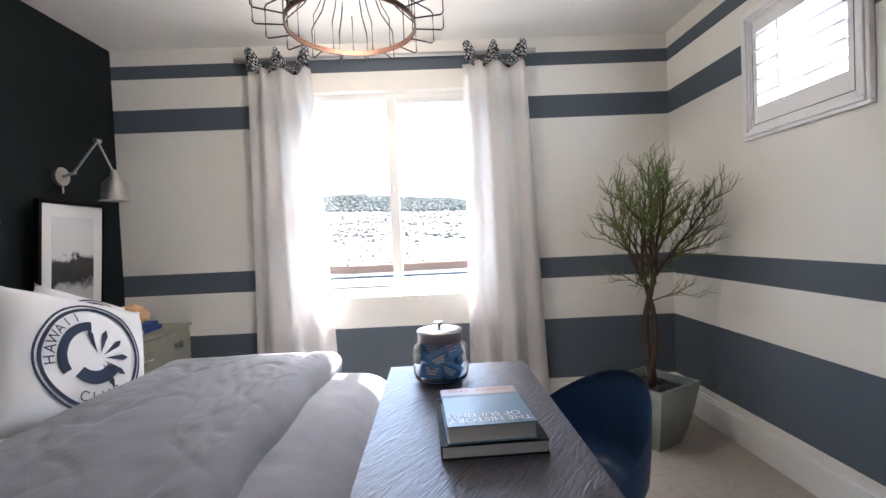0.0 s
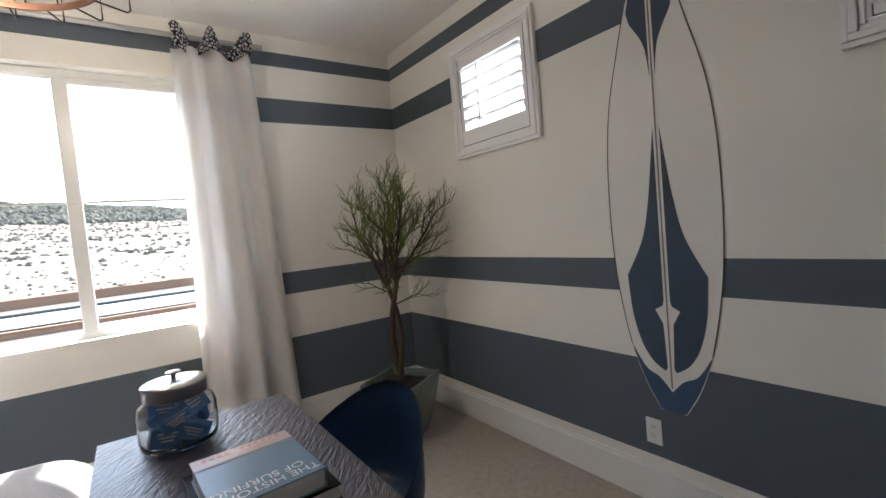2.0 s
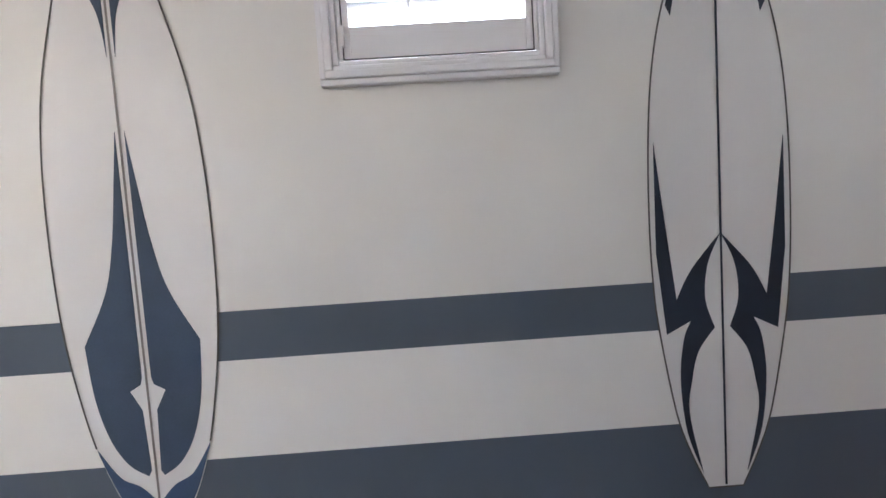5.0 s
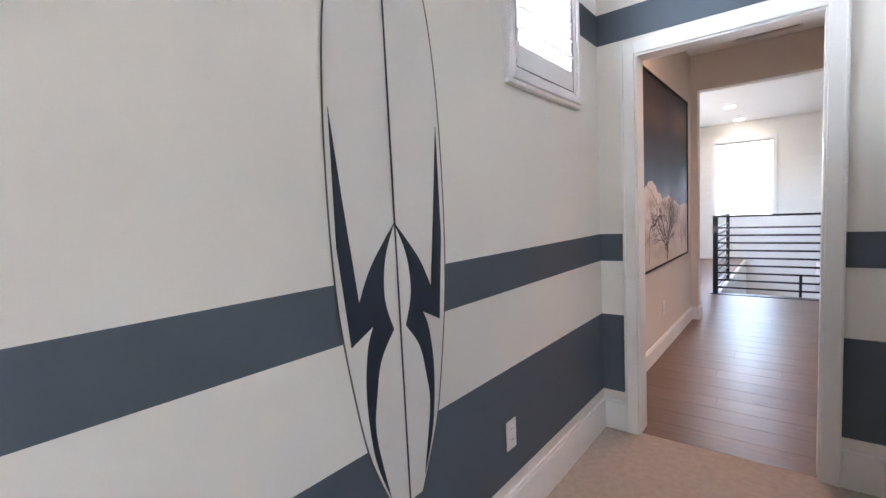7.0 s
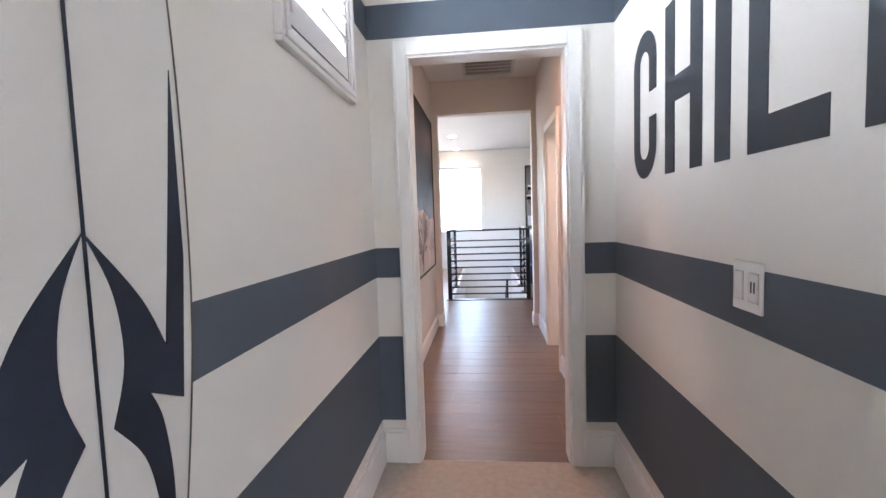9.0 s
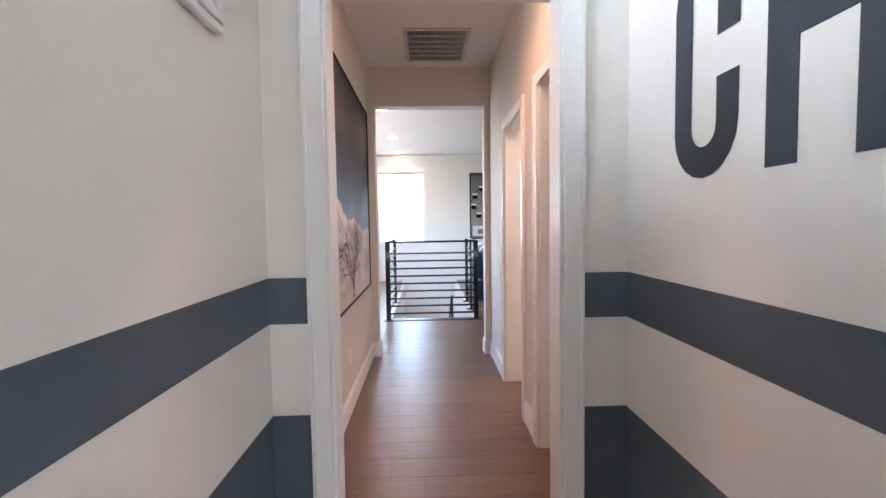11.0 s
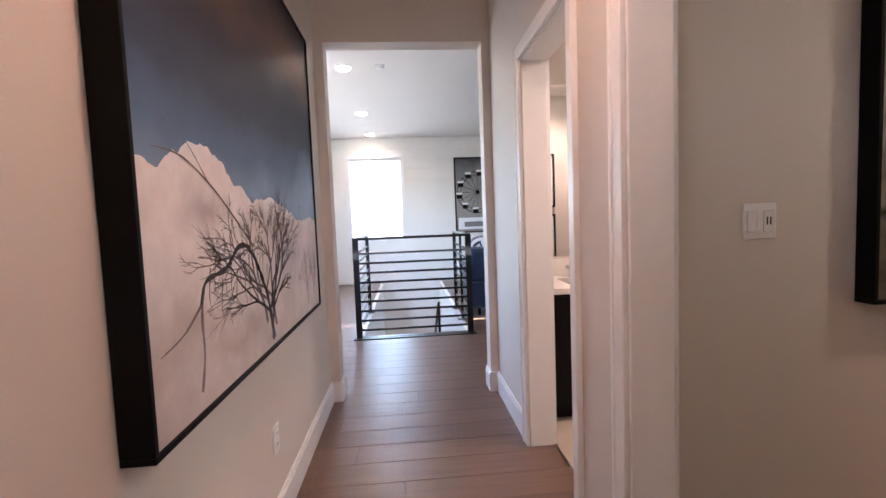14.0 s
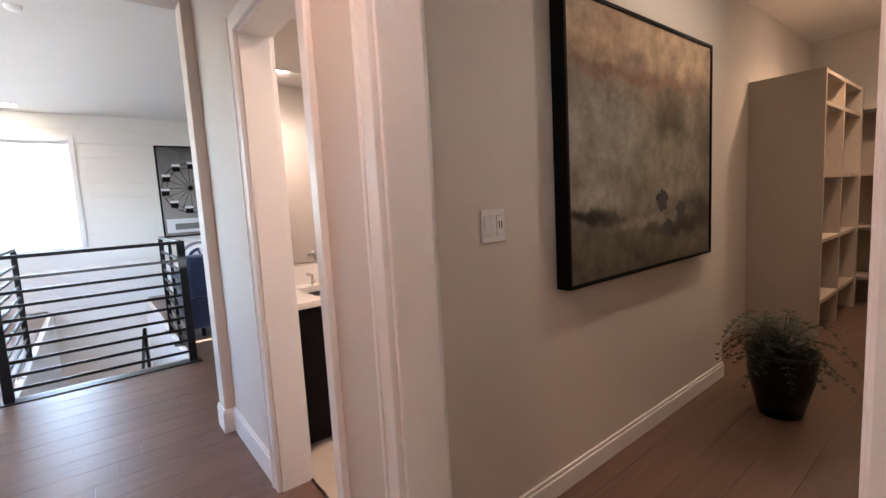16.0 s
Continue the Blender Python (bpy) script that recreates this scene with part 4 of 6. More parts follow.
def puffed_fold(x0, x1, y0, y1, z0, z1, nx=120, ny=130):
    """A thick folded duvet: rolled rims that tuck under, a slack top, stitched puckers and creases."""
    bm = bmesh.new()

    def fall(d, r):
        k = max(0.0, min(1.0, d / r))
        return math.sqrt(max(0.0, 1 - (1 - k) ** 2))

    grid = []
    for i in range(nx + 1):
        u = 0.5 - 0.5 * math.cos(math.pi * i / nx)
        row = []
        for j in range(ny + 1):
            v = 0.5 - 0.5 * math.cos(math.pi * j / ny)
            x, y = x0 + (x1 - x0) * u, y0 + (y1 - y0) * v
            edge = x1 + 0.018 * math.sin(3.1 * y + 1.0) + 0.007 * math.sin(11 * y)
            xx = x + (edge - x1) * u
            f = min(fall(x - x0, 0.34), fall(x1 - x, 0.075), fall(y - y0, 0.3), fall(y1 - y, 0.22))
            slack = 0.02 * noise.noise(Vector((xx * 1.6, y * 1.9, 4.0)))
            seam = 0.0
            for q in (0.16, 0.55):
                d = abs(x1 - x - q - 0.03 * math.sin(2.3 * y + 9 * q))
                pull = 1 + 0.8 * noise.noise(Vector((q * 9, y * 7, 2.0)))
                seam -= 0.014 * pull * max(0.0, 1 - d / 0.05) ** 2
                seam += 0.006 * math.exp(-((d - 0.07) / 0.04) ** 2) * noise.noise(Vector((y * 22 + xx * 3, q * 5, 1.0)))
            n1 = noise.noise(Vector((xx * 3.2 + y * 1.6, y * 2.4 - xx, 9.0)))
            n2 = noise.noise(Vector((xx * 5.5 - y * 3.0, y * 4.2 + xx * 2, 14.0)))
            crease = -0.02 * max(0.0, 1 - 16 * abs(n1)) * (0.4 + max(0.0, n2)) - 0.012 * max(0.0, 1 - 12 * abs(n2)) * max(0.0, n1 + 0.2)
            n3 = noise.noise(Vector((xx * 13 + y * 6, y * 4 - xx * 3, 21.0)))
            crease -= 0.005 * max(0.0, 1 - 5 * abs(n3)) * max(0.0, 0.35 + n1)
            inner = min(1.0, 7 * min(u, 1 - u, v, 1 - v))
            row.append(bm.verts.new((xx, y, z0 + (z1 - z0) * f + (slack + seam + crease) * inner)))
        grid.append(row)
    for i in range(nx):
        for j in range(ny):
            bm.faces.new((grid[i][j], grid[i + 1][j], grid[i + 1][j + 1], grid[i][j + 1]))
    rim = [grid[i][0] for i in range(nx + 1)] + [grid[nx][j] for j in range(1, ny + 1)] + [grid[i][ny] for i in range(nx - 1, -1, -1)] + [grid[0][j] for j in range(ny - 1, 0, -1)]
    cx, cy = (x0 + x1) / 2, (y0 + y1) / 2
    last = rim
    for inset, dz in ((0.006, 0.03), (0.03, 0.055), (0.07, 0.075), (0.09, 0.12)):
        low = []
        for p in rim:
            sx = -1 if p.co.x > cx else 1
            sy = -1 if p.co.y > cy else 1
            near_x = min(abs(p.co.x - x0), abs(p.co.x - x1)) < 0.05
            near_y = min(abs(p.co.y - y0), abs(p.co.y - y1)) < 0.002
            hang = 3.0 if near_y else 1.0
            low.append(bm.verts.new((p.co.x + (sx * inset if near_x else 0), p.co.y + (sy * inset * 0.3 if near_y else 0), p.co.z - dz * hang)))
        for k in range(len(rim)):
            n = (k + 1) % len(rim)
            bm.faces.new((last[k], last[n], low[n], low[k]))
        last = low
    bm.faces.new(last)
    return bm


def bed():
    h = holder("bed", pose(-0.9, 1.35, 0), "bed with a grey duvet folded over a grey blanket", "bed")
    inv = h.matrix_world.inverted()

    def put(n, bm, m, label="", smooth=True):
        bm.transform(inv)
        return part(n, bm, m, h, label, smooth)

    put("bed_base", box(-1.87, 0.0, 0.62, 2.05, 0.06, 0.3, 0.02), M["black_frame"], "", False)
    for x in (-1.7, -0.08):
        for y in (0.7, 1.97):
            put("leg", box(x - 0.03, x + 0.03, y - 0.03, y + 0.03, 0, 0.06, 0.004), M["black_frame"], "", False)
    put("mattress", box(-1.88, 0.02, 0.6, 2.07, 0.3, 0.56, 0.05), M["sheet"])
    put("blanket", soft_block(-0.95, 0.065, 0.55, 2.1, 0.4, 0.645, 0.24, 0.014, 1.3, 70, 60, droop=0.16), M["velvet"], "smooth grey blanket over the foot end")
    put("duvet", puffed_fold(-1.16, -0.235, 0.44, 2.08, 0.655, 0.755), M["velvet"], "puffed grey duvet folded back in a thick roll")
    put("headboard", box(XW + 0.004, XW + 0.07, 0.58, 2.1, 0.2, 0.8, 0.015), M["black_frame"], "dark headboard against the black wall", False)


bed()


def pillow_bm(w, hgt, thick, n=22):
    bm = bmesh.new()
    sides = []
    for s in (1, -1):
        grid = []
        for i in range(n + 1):
            row = []
            for j in range(n + 1):
                u, v = 2 * i / n - 1, 2 * j / n - 1
                k = max(0.0, (1 - u ** 4) * (1 - v ** 4)) ** 0.55
                pinch = 1 - 0.07 * (1 - abs(u)) ** 0.5 * abs(v) ** 6
                pinch2 = 1 - 0.07 * (1 - abs(v)) ** 0.5 * abs(u) ** 6
                d = s * thick / 2 * k * (1 + 0.1 * noise.noise(Vector((u * 2, v * 2, s * 3.0))))
                row.append(bm.verts.new((u * w / 2 * pinch2, d, v * hgt / 2 * pinch)))
            grid.append(row)
        for i in range(n):
            for j in range(n):
                bm.faces.new((grid[i][j], grid[i + 1][j], grid[i + 1][j + 1], grid[i][j + 1])).smooth = True
        sides.append(grid)
    bmesh.ops.remove_doubles(bm, verts=bm.verts, dist=1e-5)
    return bm


def on_pillow(bm, w, hgt, thick, proud=0.004):
    """Lays a flat print (x, z) on the front (-y) of a pillow."""
    bmesh.ops.triangulate(bm, faces=bm.faces)
    for _ in range(2):
        long_edges = [e for e in bm.edges if e.calc_length() > 0.03]
        if long_edges:
            bmesh.ops.subdivide_edges(bm, edges=long_edges, cuts=1)
    for v in bm.verts:
        u, t = max(-1, min(1, 2 * v.co.x / w)), max(-1, min(1, 2 * v.co.z / hgt))
        k = max(0.0, (1 - u ** 4) * (1 - t ** 4)) ** 0.55
        v.co.y = -thick / 2 * k * (1 + 0.1 * noise.noise(Vector((u * 2, t * 2, -3.0)))) - proud
    return bm


def ring_bm(r0, r1, a0=0, a1=360, n=48, cx=0.0, cz=0.0):
    bm = bmesh.new()
    prev = None
    for k in range(n + 1):
        a = radians(a0 + (a1 - a0) * k / n)
        cur = (bm.verts.new((cx + r0 * math.cos(a), 0, cz + r0 * math.sin(a))), bm.verts.new((cx + r1 * math.cos(a), 0, cz + r1 * math.sin(a))))
        if prev:
            bm.faces.new((prev[0], cur[0], cur[1], prev[1]))
        prev = cur
    return bm


def printed_pillow(m, label, w=0.52, hgt=0.5, thick=0.19, words=True):
    h = holder("pillow", m, label, "pillow", "bed pillows")
    part("cushion", pillow_bm(w, hgt, thick), M["sheet"], h, "", True)
    ink = M["navy_print"]
    part("print", on_pillow(ring_bm(0.2, 0.208), w, hgt, thick), ink, h, "thin navy printed circle")
    part("print", on_pillow(ring_bm(0.18, 0.193), w, hgt, thick), ink, h, "bold navy printed circle")
    part("print", on_pillow(ring_bm(0.1, 0.135, 95, 215), w, hgt, thick), ink, h, "navy printed arc")
    part("print", on_pillow(ring_bm(0.06, 0.11, 230, 330), w, hgt, thick), ink, h, "navy printed shape")
    for k in range(6):
        bm = bmesh.new()
        a = radians(-60 + 34 * k)
        for p in ((0.02, 0.0), (0.1, 0.012), (0.125, 0.0), (0.1, -0.012)):
            bm.verts.new((0.02 + p[0] * math.cos(a) - p[1] * math.sin(a), 0, -0.01 + p[0] * math.sin(a) + p[1] * math.cos(a)))
        bm.faces.new(bm.verts)
        part("print", on_pillow(bm, w, hgt, thick), ink, h, "navy printed stroke")
    if words:
        for text, a0, step in (("HAWAII", 190, -15), ("CLUB", 258, 16)):
            for k, ch in enumerate(text):
                a = radians(a0 + step * k)
                turn = math.degrees(a) - 90 if step < 0 else math.degrees(a) + 90
                bm = text_mesh(ch, 0.05, Matrix.Identity(4), 0.0)
                bm.transform(Matrix.Translation((0.157 * math.cos(a), 0, 0.157 * math.sin(a))) @ pose(0, 0, 0, 90, 0, 0) @ pose(0, 0, 0, 0, 0, turn))
                part("print", on_pillow(bm, w, hgt, thick, 0.005), ink, h, "printed letter")
    return h


printed_pillow(pose(-1.31, 1.69, 0.81) @ pose(0, 0, 0, 0, 0, 74) @ pose(0, 0, 0, -20, 20, 0) @ Matrix.Scale(1.14, 4), "white pillow with a navy circular surf print", 0.6, 0.54)
printed_pillow(pose(-1.52, 1.99, 0.84) @ pose(0, 0, 0, 0, 0, 80) @ pose(0, 0, 0, -12, 22, 0), "white pillow with a navy circular surf print behind another", 0.52, 0.5, words=False)


def nightstand():
    h = holder("nightstand", pose(-1.6, 2.6, 0), "grey-green metal nightstand with label-holder drawers", "nightstand")
    inv = h.matrix_world.inverted()

    def put(n, bm, m, parent=h, label="", smooth=False):
        bm.transform(inv)
        return part(n, bm, m, parent, label, smooth)

    x0, x1, y0, y1, z1 = XW + 0.02, -1.46, 2.27, 2.905, 0.77
    put("body", box(x0, x1 - 0.012, y0, y1, 0.1, z1 - 0.02, 0.004), M["metal_green"])
    put("top", box(x0 - 0.004, x1 + 0.006, y0 - 0.008, y1 + 0.008, z1 - 0.02, z1, 0.004), M["metal_green"])
    for x in (x0 + 0.03, x1 - 0.05):
        for y in (y0 + 0.03, y1 - 0.03):
            put("leg", box(x - 0.015, x + 0.015, y - 0.015, y + 0.015, 0, 0.1, 0.003), M["metal_green"])
    for k in range(3):
        za, zb = 0.115 + 0.212 * k, 0.318 + 0.212 * k
        d = put("drawer", box(x1 - 0.012, x1, y0 + 0.012, y1 - 0.012, za, zb, 0.003), M["metal_green"])
        for y in (y0 + 0.16, y1 - 0.16):
            bm = bmesh.new()
            zc = (za + zb) / 2
            add_tube(bm, [(x1 + 0.002 + 0.016 * math.sin(math.pi * t / 8), y + 0.032 * math.cos(math.pi * t / 8), zc - 0.012) for t in range(9)], 0.005, 6)
            add_box(bm, x1, x1 + 0.003, y - 0.045, y + 0.045, zc - 0.022, zc + 0.022, 0.001)
            put("handle", bm, M["chrome"], d, "nickel cup handle")
        for y in (y0 + 0.02, y1 - 0.02):
            for z in (za + 0.012, zb - 0.012):
                put("rivet", rod((x1, y, z), (x1 + 0.003, y, z), 0.004, seg=8), M["chrome"], d)


nightstand()


def book(name, x0, x1, y0, y1, z0, z1, cover, label, m=None, spine="-x"):
    h = holder(name, m or pose(0, 0, 0), label, "book", "books")
    c = 0.003
    part("page_block", box(x0 + 0.004, x1 - 0.004, y0 + 0.005, y1 - 0.005, z0 + c, z1 - c), M["paper"], h)
    part("cover", box(x0, x1, y0, y1, z1 - c, z1, 0.001), cover, h)
    part("cover", box(x0, x1, y0, y1, z0, z0 + c, 0.001), cover, h)
    s = {"-x": (x0, x0 + c, y0, y1), "+x": (x1 - c, x1, y0, y1), "-y": (x0, x1, y0, y0 + c), "+y": (x0, x1, y1 - c, y1)}[spine]
    part("spine", box(*s, z0 + c, z1 - c, 0.0005), cover, h)
    return h


book("book", -0.13, 0.11, -0.1, 0.1, 0, 0.028, M["book_blue"], "blue cloth book stacked on the nightstand", pose(-1.655, 2.62, 0.77, 0, 0, 4), "+x")
book("book", -0.12, 0.1, -0.09, 0.09, 0, 0.026, M["book_blue"], "blue cloth book stacked on another", pose(-1.665, 2.62, 0.799, 0, 0, -3), "+x")
coral_bm = bmesh.new()
geo = bmesh.ops.create_icosphere(coral_bm, subdivisions=4, radius=1)
for v in coral_bm.verts:
    n = v.co.normalized()
    k = 1 + 0.13 * math.sin(17 * math.atan2(n.z + 0.4, n.y) + 5 * noise.noise(n * 2)) + 0.12 * noise.noise(n * 4)
    v.co = Vector((n.x * 0.09 * k, n.y * 0.11 * k, max(-0.035, n.z * 0.075 * k)))
coral_bm.transform(pose(-1.70, 2.65, 0.86))
thing("coral", coral_bm, M["coral"], "orange brain coral ornament on the blue books", "ornament", smooth=True)


def sconce():
    h = holder("wall_sconce", pose(XW, 2.45, 1.758), "brushed nickel swing-arm sconce on the black wall", "wall lamp")
    part("backplate", rod((0, 0, 0), (0.025, 0, 0), 0.055, seg=24), M["chrome"], h, "", False)
    part("knob", rod((0.025, 0, 0), (0.1, 0, 0.02), 0.01), M["chrome"], h)
    part("pull_switch", rod((0.02, 0, -0.055), (0.02, 0, -0.1), 0.005), M["chrome"], h)
    a, b, c = (0.09, 0.0, 0.02), (0.23, 0.015, 0.208), (0.32, 0.01, 0.01)
    part("lower_arm", rod(a, b, 0.007), M["chrome"], h)
    part("upper_arm", rod(b, c, 0.006), M["chrome"], h)
    part("elbow", rod((b[0], b[1] - 0.02, b[2]), (b[0], b[1] + 0.02, b[2]), 0.014), M["chrome"], h)
    shade = [(0.012, 0.02), (0.02, 0.0), (0.024, -0.02), (0.05, -0.045), (0.06, -0.06), (0.075, -0.16), (0.085, -0.165), (0.083, -0.168), (0.072, -0.16), (0.057, -0.06), (0.0, -0.05)]
    part("shade", lathe(shade, c), M["chrome"], h, "bell-shaped nickel shade", True)


sconce()


def picture(name, m, w, hgt, depth, frame_w, mat_w, art, label, category="picture", group="framed pictures"):
    """A framed picture: its face looks along the pose's -y, its base is at z = 0."""
    h = holder(name, m, label, category, group)
    f = frame_w
    part("frame", box(-w / 2, w / 2, 0, depth, 0, f, 0.002), M["black_frame"], h)
    part("frame", box(-w / 2, w / 2, 0, depth, hgt - f, hgt, 0.002), M["black_frame"], h)
    part("frame", box(-w / 2, -w / 2 + f, 0, depth, f, hgt - f, 0.002), M["black_frame"], h)
    part("frame", box(w / 2 - f, w / 2, 0, depth, f, hgt - f, 0.002), M["black_frame"], h)
    if mat_w:
        part("mat", box(-w / 2 + f, w / 2 - f, 0.008, depth - 0.004, f, hgt - f), M["mat_board"], h, "white mat board")
    g = f + mat_w
    part("artwork", box(-w / 2 + g, w / 2 - g, 0.006 if mat_w else 0.008, 0.0078 if mat_w else depth - 0.003, g, hgt - g), art, h)
    return h


def art_material(name, stops, scale=3.0, detail=8.0, distort=1.0, vertical=0.7, height=1.0, z0=0.0, contrast=0.35):
    """Paint that runs through stops of colour from the bottom to the top of the picture, broken by noise."""
    m = bpy.data.materials.new(name)
    m.use_nodes = True
    n, l = m.node_tree.nodes, m.node_tree.links
    tc = n.new("ShaderNodeTexCoord")
    sep = n.new("ShaderNodeSeparateXYZ")
    l.new(tc.outputs["Object"], sep.inputs[0])
    no = n.new("ShaderNodeTexNoise")
    no.inputs["Scale"].default_value, no.inputs["Detail"].default_value, no.inputs["Distortion"].default_value = scale, detail, distort
    l.new(tc.outputs["Object"], no.inputs[0])
    a = n.new("ShaderNodeMath")
    a.operation = "MULTIPLY_ADD"
    a.inputs[1].default_value, a.inputs[2].default_value = 1 / height, -z0 / height
    l.new(sep.outputs[2], a.inputs[0])
    b = n.new("ShaderNodeMath")
    b.operation = "MULTIPLY_ADD"
    b.inputs[1].default_value, b.inputs[2].default_value = contrast, -contrast / 2
    l.new(no.outputs[0], b.inputs[0])
    c = n.new("ShaderNodeMath")
    c.operation = "ADD"
    l.new(a.outputs[0], c.inputs[0])
    l.new(b.outputs[0], c.inputs[1])
    r = n.new("ShaderNodeValToRGB")
    el = r.color_ramp.elements
    while len(el) < len(stops):
        el.new(0.5)
    for e, (p, col) in zip(el, stops):
        e.position, e.color = p, (*col, 1)
    l.new(c.outputs[0], r.inputs[0])
    bs = n["Principled BSDF"]
    l.new(r.outputs[0], bs.inputs["Base Color"])
    bs.inputs["Roughness"].default_value = 0.5
    bs.inputs["Specular IOR Level"].default_value = 0.25
    return m


photo = art_material("black and white surf photograph", [(0.0, (0.5, 0.5, 0.5)), (0.42, (0.42, 0.42, 0.42)), (0.52, (0.03, 0.03, 0.03)), (0.74, (0.05, 0.05, 0.05)), (0.8, (0.6, 0.6, 0.62)), (1.0, (0.62, 0.62, 0.64))], 9, 8, 1.2, height=0.52, z0=0.1, contrast=0.4)
picture("framed_print", pose(XW + 0.07, 2.4, 0.77, 4, 0, 90), 0.49, 0.83, 0.03, 0.022, 0.07, photo, "black framed black-and-white print leaning on the black wall")


def carve(mat, scale, twist, strength):
    """Adds wavy diagonal saw and weather relief to a wood material."""
    nt = mat.node_tree
    tc = nt.nodes.new("ShaderNodeTexCoord")
    mp = nt.nodes.new("ShaderNodeMapping")
    mp.vector_type = "TEXTURE"
    mp.inputs["Rotation"].default_value = (0, 0, radians(twist))
    mp.inputs["Scale"].default_value = (1, 0.2, 1)
    wave = nt.nodes.new("ShaderNodeTexNoise")
    wave.inputs["Scale"].default_value, wave.inputs["Detail"].default_value = scale, 4
    wave.inputs["Distortion"].default_value = 1.6
    bump = nt.nodes.new("ShaderNodeBump")
    bump.inputs["Strength"].default_value, bump.inputs["Distance"].default_value = strength, 0.012
    nt.links.new(tc.outputs["Object"], mp.inputs[0])
    nt.links.new(mp.outputs[0], wave.inputs[0])
    nt.links.new(wave.outputs[0], bump.inputs["Height"])
    old = [b for b in nt.nodes if b.type == "BUMP" and b != bump][0]
    nt.links.new(old.outputs[0], bump.inputs["Normal"])
    nt.links.new(bump.outputs[0], nt.nodes["Principled BSDF"].inputs["Normal"])


carve(M["desk"], 10.0, 55, 0.5)


def desk():
    h = holder("desk", pose(0.36, 0.92, 0), "dark weathered wooden desk", "desk")
    inv = h.matrix_world.inverted()

    def put(n, bm, m, label=""):
        bm.transform(inv)
        return part(n, bm, m, h, label)

    for k in range(4):
        x0 = 0.09 + 0.1395 * k
        put("top_plank", box(x0, x0 + 0.1394, 0.25, 1.57, 0.722, 0.76, 0.0004), M["desk"])
    put("apron", box(0.11, 0.62, 0.27, 0.29, 0.64, 0.722, 0.002), M["desk"])
    put("apron", box(0.11, 0.62, 1.51, 1.53, 0.64, 0.722, 0.002), M["desk"])
    put("apron", box(0.11, 0.13, 0.29, 1.51, 0.64, 0.722, 0.002), M["desk"])
    put("apron", box(0.60, 0.62, 0.29, 1.51, 0.64, 0.722, 0.002), M["desk"])
    for x in (0.1, 0.58):
        for y in (0.26, 1.49):
            put("leg", box(x, x + 0.05, y, y + 0.05, 0, 0.722, 0.003), M["desk"])


desk()
book("book", -0.132, 0.132, -0.155, 0.155, 0, 0.034, M["black_frame"], "thick black book lying on the desk", pose(0.412, 0.925, 0.76, 0, 0, 2), "-x")
big = book("book", -0.11, 0.11, -0.13, 0.13, 0, 0.044, M["cover_blue"], "thick blue surf history book lying on another", pose(0.406, 0.908, 0.794, 0, 0, 3), "+x")
part("cover_band", box(-0.11, 0.11, 0.075, 0.13, 0.044, 0.0445), M["cover_pink"], big, "pale pink band of the cover")
part("cover_horizon", box(-0.11, 0.11, 0.066, 0.076, 0.0445, 0.0448), M["print_grey"], big, "dark painted horizon line")
for k, line in enumerate(("THE HISTORY", "OF SURFING")):
    part("title", text_mesh(line, 0.034, pose(0.0 if k == 0 else -0.012, -0.1 + 0.03 * k, 0.0446, 0, 0, 180), 0.0003), M["print_white"], big, "white printed title")
for k in range(11):
    if k != 4:
        part("author_line", box(-0.088 + 0.0165 * k, -0.077 + 0.0165 * k, 0.105, 0.122, 0.0445, 0.045), M["print_red"], big)


def jar():
    x, y, z = 0.298, 1.40, 0.76
    h = holder("glass_jar", pose(x, y, z), "glass jar with a steel lid holding blue packets", "jar")
    out = [(0.0, 0.003), (0.09, 0.0), (0.101, 0.01), (0.105, 0.03), (0.105, 0.105), (0.099, 0.126), (0.084, 0.138), (0.08, 0.148)]
    inn = [(r - 0.004, zz) for r, zz in reversed(out[3:])] + [(0.096, 0.012), (0.0, 0.01)]
    part("jar_body", lathe(out + inn, seg=40), M["glass"], h, "clear glass body", True)
    lid = [(0.0, 0.192), (0.06, 0.191), (0.084, 0.186), (0.088, 0.181), (0.085, 0.177), (0.084, 0.144), (0.081, 0.144), (0.081, 0.174), (0.0, 0.178)]
    part("lid", lathe(lid, seg=40), M["chrome"], h, "brushed steel lid", True)
    part("knob", lathe([(0.0, 0.216), (0.02, 0.214), (0.022, 0.209), (0.007, 0.204), (0.006, 0.19)], seg=20), M["chrome"], h, "steel knob", True)
    rnd = random.Random(5)
    spots = [(-0.045, -0.04, 0.04, 12), (0.04, -0.045, 0.04, -20), (0.0, 0.045, 0.04, 40), (-0.05, 0.03, 0.07, 70), (0.048, 0.02, 0.075, -35), (-0.012, -0.05, 0.085, 10), (0.02, 0.03, 0.105, 60), (-0.035, 0.0, 0.112, -15), (0.045, -0.02, 0.108, 25)]
    for px, py, pz, rz in spots:
        bm = box(-0.042, 0.042, -0.014, 0.014, -0.03, 0.03, 0.004)
        for k in range(3):
            add_box(bm, -0.026 + 0.006 * k, 0.026 - 0.004 * k, -0.0148, -0.014, 0.012 - 0.011 * k, 0.018 - 0.011 * k, 0, 1)
        bm.transform(pose(px * 0.85, py * 0.85, pz - 0.002, rnd.uniform(-30, 30), rnd.uniform(-25, 25), rz))
        part("packet", bm, [M["packet"], M["print_white"]], h, "small blue packet")


jar()


